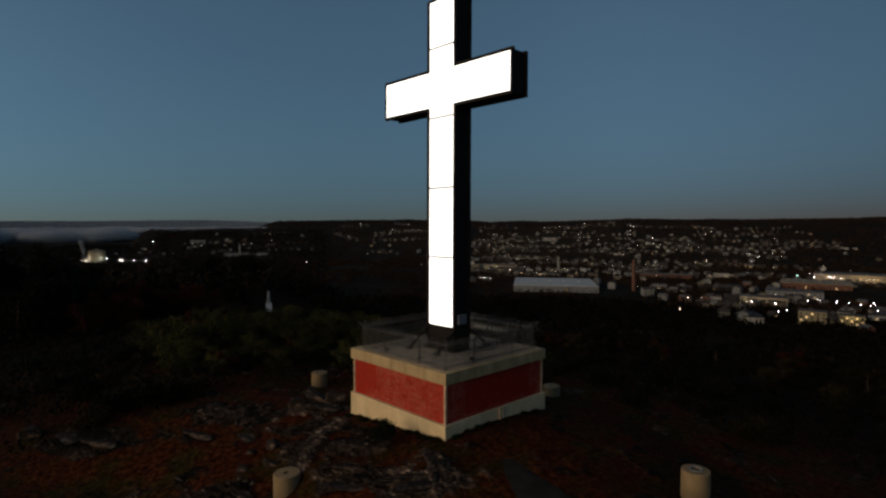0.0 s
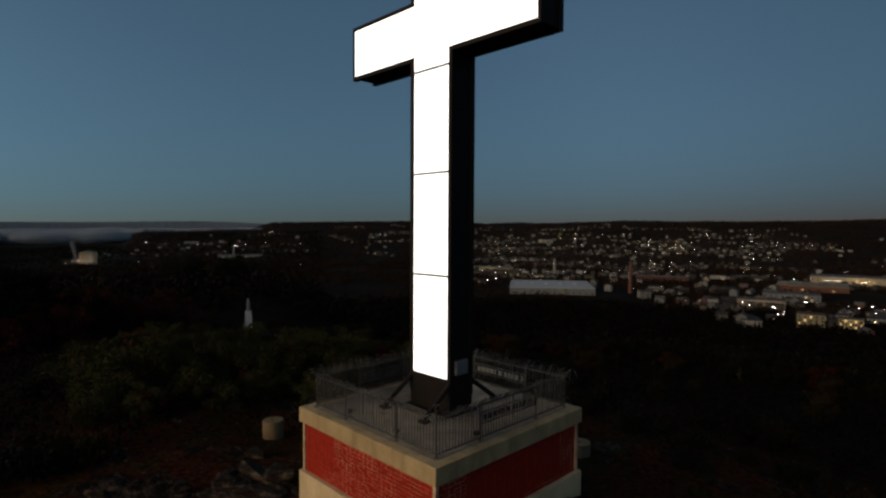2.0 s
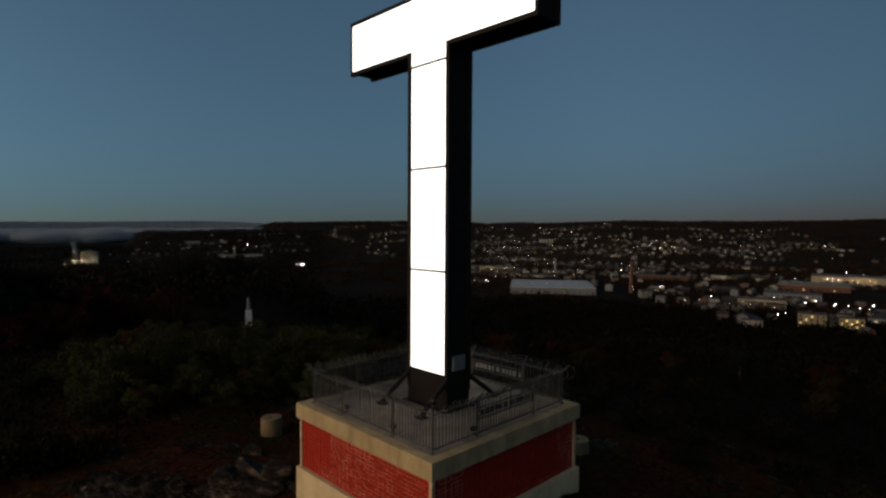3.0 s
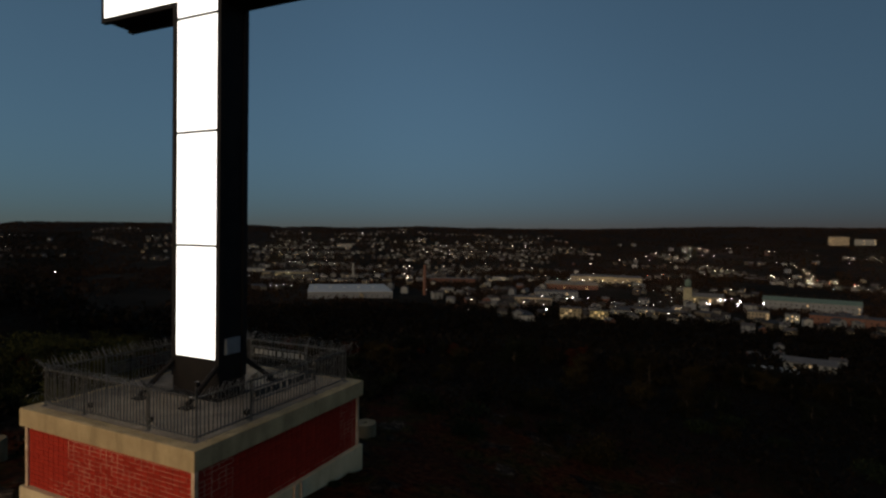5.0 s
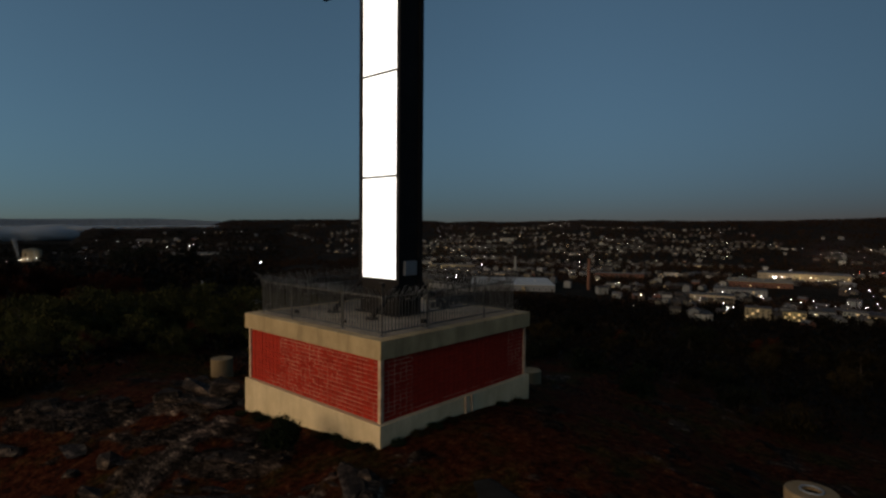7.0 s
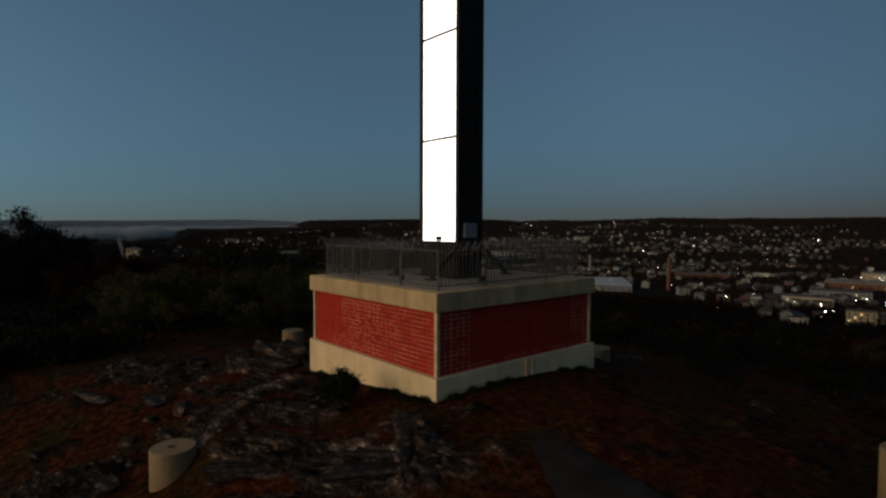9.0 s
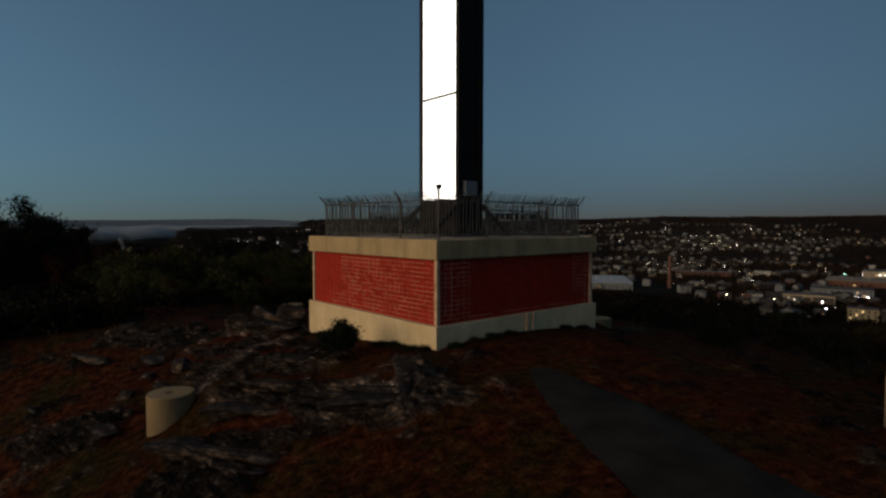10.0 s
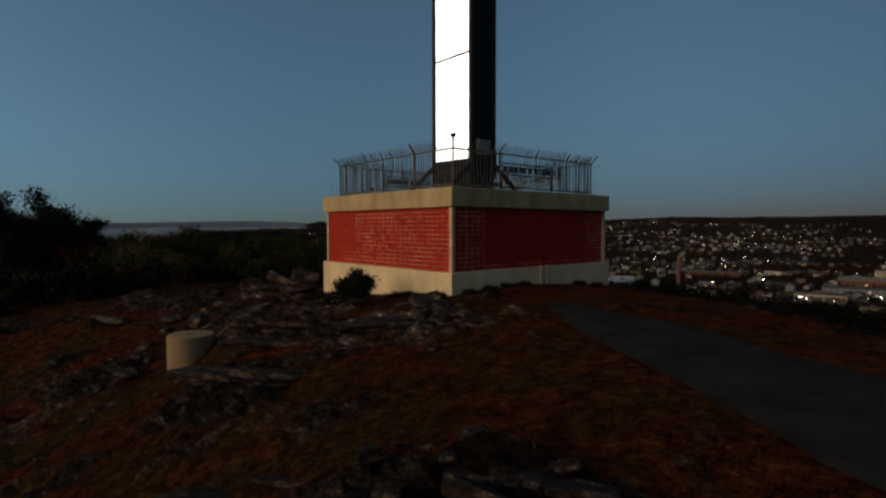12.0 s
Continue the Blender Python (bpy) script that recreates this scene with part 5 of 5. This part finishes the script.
# hills along the western horizon; the haze is painted into their blue-grey colour
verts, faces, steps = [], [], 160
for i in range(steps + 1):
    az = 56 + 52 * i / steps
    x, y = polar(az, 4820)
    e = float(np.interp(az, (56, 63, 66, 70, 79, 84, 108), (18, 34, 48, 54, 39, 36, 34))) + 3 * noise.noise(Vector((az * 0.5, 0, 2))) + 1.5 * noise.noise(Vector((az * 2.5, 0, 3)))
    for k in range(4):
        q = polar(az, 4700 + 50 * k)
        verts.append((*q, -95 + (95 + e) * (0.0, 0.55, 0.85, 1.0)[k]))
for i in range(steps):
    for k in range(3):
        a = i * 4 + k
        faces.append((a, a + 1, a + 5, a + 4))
M_HAZE = surface("haze_painted_far_hills", (0.13, 0.155, 0.18), (0.18, 0.205, 0.23), 0.004, 1.0, fine=0.05, bump=0.0)
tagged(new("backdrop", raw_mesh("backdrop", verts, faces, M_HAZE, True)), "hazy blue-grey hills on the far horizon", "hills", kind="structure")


# ---- town lights ----
def lamp_model(mat, r, h, label):
    ob = thing("street_lamp", label, "street lamp", "lights of the town")
    bm = bmesh.new()
    bm_bar(bm, (0, 0, -3), (0, 0, h), 0.16, 6, 0.1)
    part("pole", bm, R_DARK, ob)
    bm = bmesh.new()
    bmesh.ops.create_icosphere(bm, subdivisions=1, radius=r, matrix=Matrix.Translation((0, 0, h + r * 0.6)) @ Matrix.Diagonal((1, 1, 0.75, 1)))
    part("lamp_head", bm, mat, ob, "glowing lamp head")
    return ob


LAMPS = [lamp_model(M_LAMP_W, 0.46, 10, "street lamp with a glowing white head"), lamp_model(M_LAMP_O, 0.48, 10, "street lamp with a glowing amber head"), lamp_model(M_LAMP_W, 0.62, 11, "tall floodlight mast with a bright white head"),
         lamp_model(M_LAMP_R, 0.5, 6, "small red signal light on a pole"), lamp_model(M_LAMP_G, 0.6, 8, "greenish sign light on a pole")]
placed = set()


def put_lamp(kind, x, y, s=1.0):
    m = pose(x, y, float(land(x, y)))
    if kind in placed:
        ob = copy_thing(LAMPS[kind], m)
        ob.scale = (s, s, s)
    else:
        placed.add(kind)
        LAMPS[kind].matrix_basis = m @ Matrix.Scale(s, 4)


def lamp_line(kind, az0, d0, az1, d1, n, wob=6.0, s=1.0):
    for i in range(n):
        t = (i + rs.uniform(-0.25, 0.25)) / max(1, n - 1)
        x, y = polar(az0 + (az1 - az0) * t, d0 + (d1 - d0) * t)
        put_lamp(kind, x + rs.gauss(0, wob), y + rs.gauss(0, wob), s * rs.uniform(0.7, 1.2))


# the highway across the valley
lamp_line(1, 6.6, 1930, 1.5, 2310, 15, 5, 1.1)
lamp_line(1, 1.5, 2310, -5.1, 2410, 22, 5, 1.2)
lamp_line(0, 2.5, 2260, -7.8, 1870, 18, 7, 1.1)
lamp_line(1, -5.1, 2350, -14.5, 2100, 18, 10, 1.2)
lamp_line(1, -7.8, 1870, -9.8, 1560, 10, 8, 1.1)
lamp_line(1, -6.0, 1500, -14.0, 1350, 20, 25, 1.0)
lamp_line(0, -8.5, 1350, -14.0, 1220, 7, 15, 0.9)
# store yards and car parks
lamp_line(2, 11.8, 1165, 9.4, 1160, 6, 6, 0.75)
lamp_line(1, 8.6, 1140, 5.6, 1150, 5, 6, 0.9)
lamp_line(2, 47.5, 1330, 39.0, 1290, 10, 25, 0.7)
lamp_line(0, 42.0, 935, 40.2, 925, 5, 4, 0.9)
lamp_line(2, 78.9, 1610, 74.8, 1640, 8, 12, 0.9)
lamp_line(1, 79.9, 1560, 78.9, 1590, 5, 6, 1.1)
lamp_line(0, 73.5, 2500, 63.0, 2300, 14, 40, 1.4)
lamp_line(2, 60.4, 1390, 60.0, 1390, 2, 2, 0.9)
lamp_line(0, 17.2, 790, 13.0, 720, 4, 8, 0.8)
lamp_line(0, 12.5, 850, 6.0, 800, 14, 15, 0.7)
lamp_line(0, 3.0, 840, -4.0, 900, 14, 20, 0.9)
lamp_line(2, 1.2, 900, -3.2, 930, 4, 6, 0.6)
lamp_line(3, 4.2, 1440, 2.4, 1450, 5, 8, 1.2)
lamp_line(3, -8.5, 1560, -12.0, 1520, 4, 8, 1.0)
lamp_line(4, 12.9, 1180, 12.6, 1180, 1, 2, 0.9)
lamp_line(4, -10.2, 1260, -11.4, 1250, 3, 3, 0.9)
# the many lamps of the hillside streets: a slim pole and a glowing head each
verts, faces, slots = [], [], []
spots = [(x + rs.gauss(0, 4), y + rs.gauss(0, 4), rs.choice((0.45, 0.5, 0.55, 0.6, 0.75, 1.15)) * (1 + max(0, math.hypot(x, y) - 1500) / 2600)) for line in STREETS for x, y, t in line if rs.random() < 0.42]
spots += scatter(60, 12, 56, 1500, 2900, 0.5, 1.1) + scatter(26, -14, 40, 720, 1450, 0.5, 0.9) + scatter(34, -14, 12, 1400, 2600, 0.8, 1.2)
for k, (x, y, s) in enumerate(spots):
    z, h, q = float(land(x, y)), rs.uniform(8, 12), 0.42 * s
    i = len(verts)
    verts += [(x - 0.12, y - 0.1, z - 2), (x + 0.12, y - 0.1, z - 2), (x, y + 0.14, z - 2), (x, y, z + h)]
    faces += [(i, i + 1, i + 3), (i + 1, i + 2, i + 3), (i + 2, i, i + 3)]
    verts += [(x - q, y, z + h), (x + q, y, z + h), (x, y - q, z + h), (x, y + q, z + h), (x, y, z + h - q * 0.7), (x, y, z + h + q * 0.7)]
    faces += [(i + 4 + a, i + 4 + b, i + 4 + c) for a, b in ((0, 2), (2, 1), (1, 3), (3, 0)) for c in (4, 5)]
    slots += [0] * 3 + [1 + (0, 1, 1, 0, 0, 1)[k % 6]] * 8
me = raw_mesh("distant_street_lamps", verts, faces, R_DARK)
me.materials.append(M_LAMP_W)
me.materials.append(M_LAMP_O)
me.polygons.foreach_set("material_index", slots)
tagged(new("distant_street_lamps", me), "scattered white and amber lights of the hillside streets", "street lamps", kind="stuff")
# lamps that light the nearest facades
for az, d, z, e, c in ((11.9, 645, 9, 1170, (1.0, 0.75, 0.4)), (8.7, 672, 8, 2100, (1.0, 0.78, 0.3)), (15.4, 795, 9, 1350, (1.0, 0.8, 0.55)), (8.2, 1150, 12, 4200, (1.0, 0.74, 0.42)), (0.6, 895, 10, 2250, (0.8, 1.0, 0.7)), (40.8, 1295, 10, 4050, (1.0, 0.85, 0.6)), (78.2, 1600, 14, 7200, (1.0, 0.85, 0.65)), (-11.0, 2730, 20, 1500, (1.0, 0.6, 0.4))):
    x, y = polar(az, d)
    li = bpy.data.lights.new("yard_light", "POINT")
    li.energy, li.color, li.shadow_soft_size = e, c, 1.0
    new("yard_light", li).location = (x, y, float(land(x, y)) + z)

# ---- the bricks of the plinth ----
BW, BH, BD, JOINT = 0.196, 0.1093, 0.05, 0.015


def brick_mesh(w):
    bm = box(-w / 2 + JOINT / 2, w / 2 - JOINT / 2, -BD, 0, JOINT / 2, BH - JOINT / 2, 0.0)
    es = [e for e in bm.edges if all(v.co.y < -BD * 0.9 for v in e.verts)]
    bmesh.ops.bevel(bm, geom=es, offset=0.004, segments=1, affect="EDGES")
    return mesh_of("brick", bm, M_BRICK)


def brick_face(origin, length, turn, near_end, singles, worn=()):
    """One face of brick on a mortar bed; turn faces it outwards, near_end tells which end gets single bricks.
    worn: stretches, as shares of the length, and courses where the red has worn off the pale pointing."""
    n = round((length - 0.10) / BW)
    w = (length - 0.10) / n
    base = Matrix.Translation(origin) @ Matrix.Rotation(radians(turn), 4, "Z")
    bed = part("brick_face", box(0.05, length - 0.05, 0.006, 0.09, Z_BRICK, Z_SLAB), M_MORTAR, plinth, "red brick facing with worn pinkish mortar")
    bed.matrix_basis = base
    for a0, a1, r0, r1, upright in worn:
        c0, c1 = round(a0 * n), round(a1 * n)
        bm = bmesh.new()
        for r in range(r0, r1 + 1):
            z = min(max(Z_BRICK + r * BH, Z_BRICK + 0.012), Z_SLAB - 0.012)
            for c in range(c0, c1):
                if random.random() < 0.86:
                    bm_box(bm, 0.05 + c * w, 0.05 + (c + 1) * w, 0.001, 0.02, z - JOINT * 0.5, z + JOINT * 0.5)
        for c in range(c0, c1 + 1):
            for r in range(r0, r1):
                if random.random() < upright:
                    x = min(max(0.05 + c * w, 0.062), length - 0.062)
                    bm_box(bm, x - JOINT * 0.5, x + JOINT * 0.5, -0.006, 0.02, Z_BRICK + r * BH + 0.009, Z_BRICK + (r + 1) * BH - 0.009)
        tagged(part("pointing", bm, M_POINTING, bed, "pale worn pointing"), kind="stuff")
    me = brick_mesh(w)
    order = sorted(((c, r) for c in range(n) for r in range(14)), key=lambda q: (n - q[0]) if near_end else q[0])
    rest = bmesh.new()
    for k, (c, r) in enumerate(order):
        at = Matrix.Translation((0.05 + (c + 0.5) * w, 0.044 + random.uniform(-0.003, 0.003), Z_BRICK + r * BH))
        if k < singles:
            ob = part("brick", me, None, bed)
            ob.matrix_basis = at
        else:
            m = len(rest.verts)
            rest.from_mesh(me)
            rest.verts.ensure_lookup_table()
            bmesh.ops.transform(rest, matrix=at, verts=rest.verts[m:])
    if len(rest.verts):
        ob = part("bricks", rest, M_BRICK, bed)
        tagged(ob, "courses of red brick", kind="stuff")


brick_face((X0 + IN, Y0 + IN, 0), X1 - X0 - 2 * IN, 0, True, 300, ((0.13, 0.27, 0, 3, 0.1), (0.27, 0.73, 0, 13, 0.6), (0.73, 1.0, 0, 14, 0.25)))
brick_face((X1 - IN, Y0 + IN, 0), Y1 - Y0 - 2 * IN, 90, False, 300, ((0.0, 0.17, 0, 14, 0.8), (0.17, 0.86, 0, 1, 0.3), (0.86, 1.0, 0, 13, 0.7)))
brick_face((X1 - IN, Y1 - IN, 0), X1 - X0 - 2 * IN, 180, True, 0)
brick_face((X0 + IN, Y1 - IN, 0), Y1 - Y0 - 2 * IN, 270, True, 0)
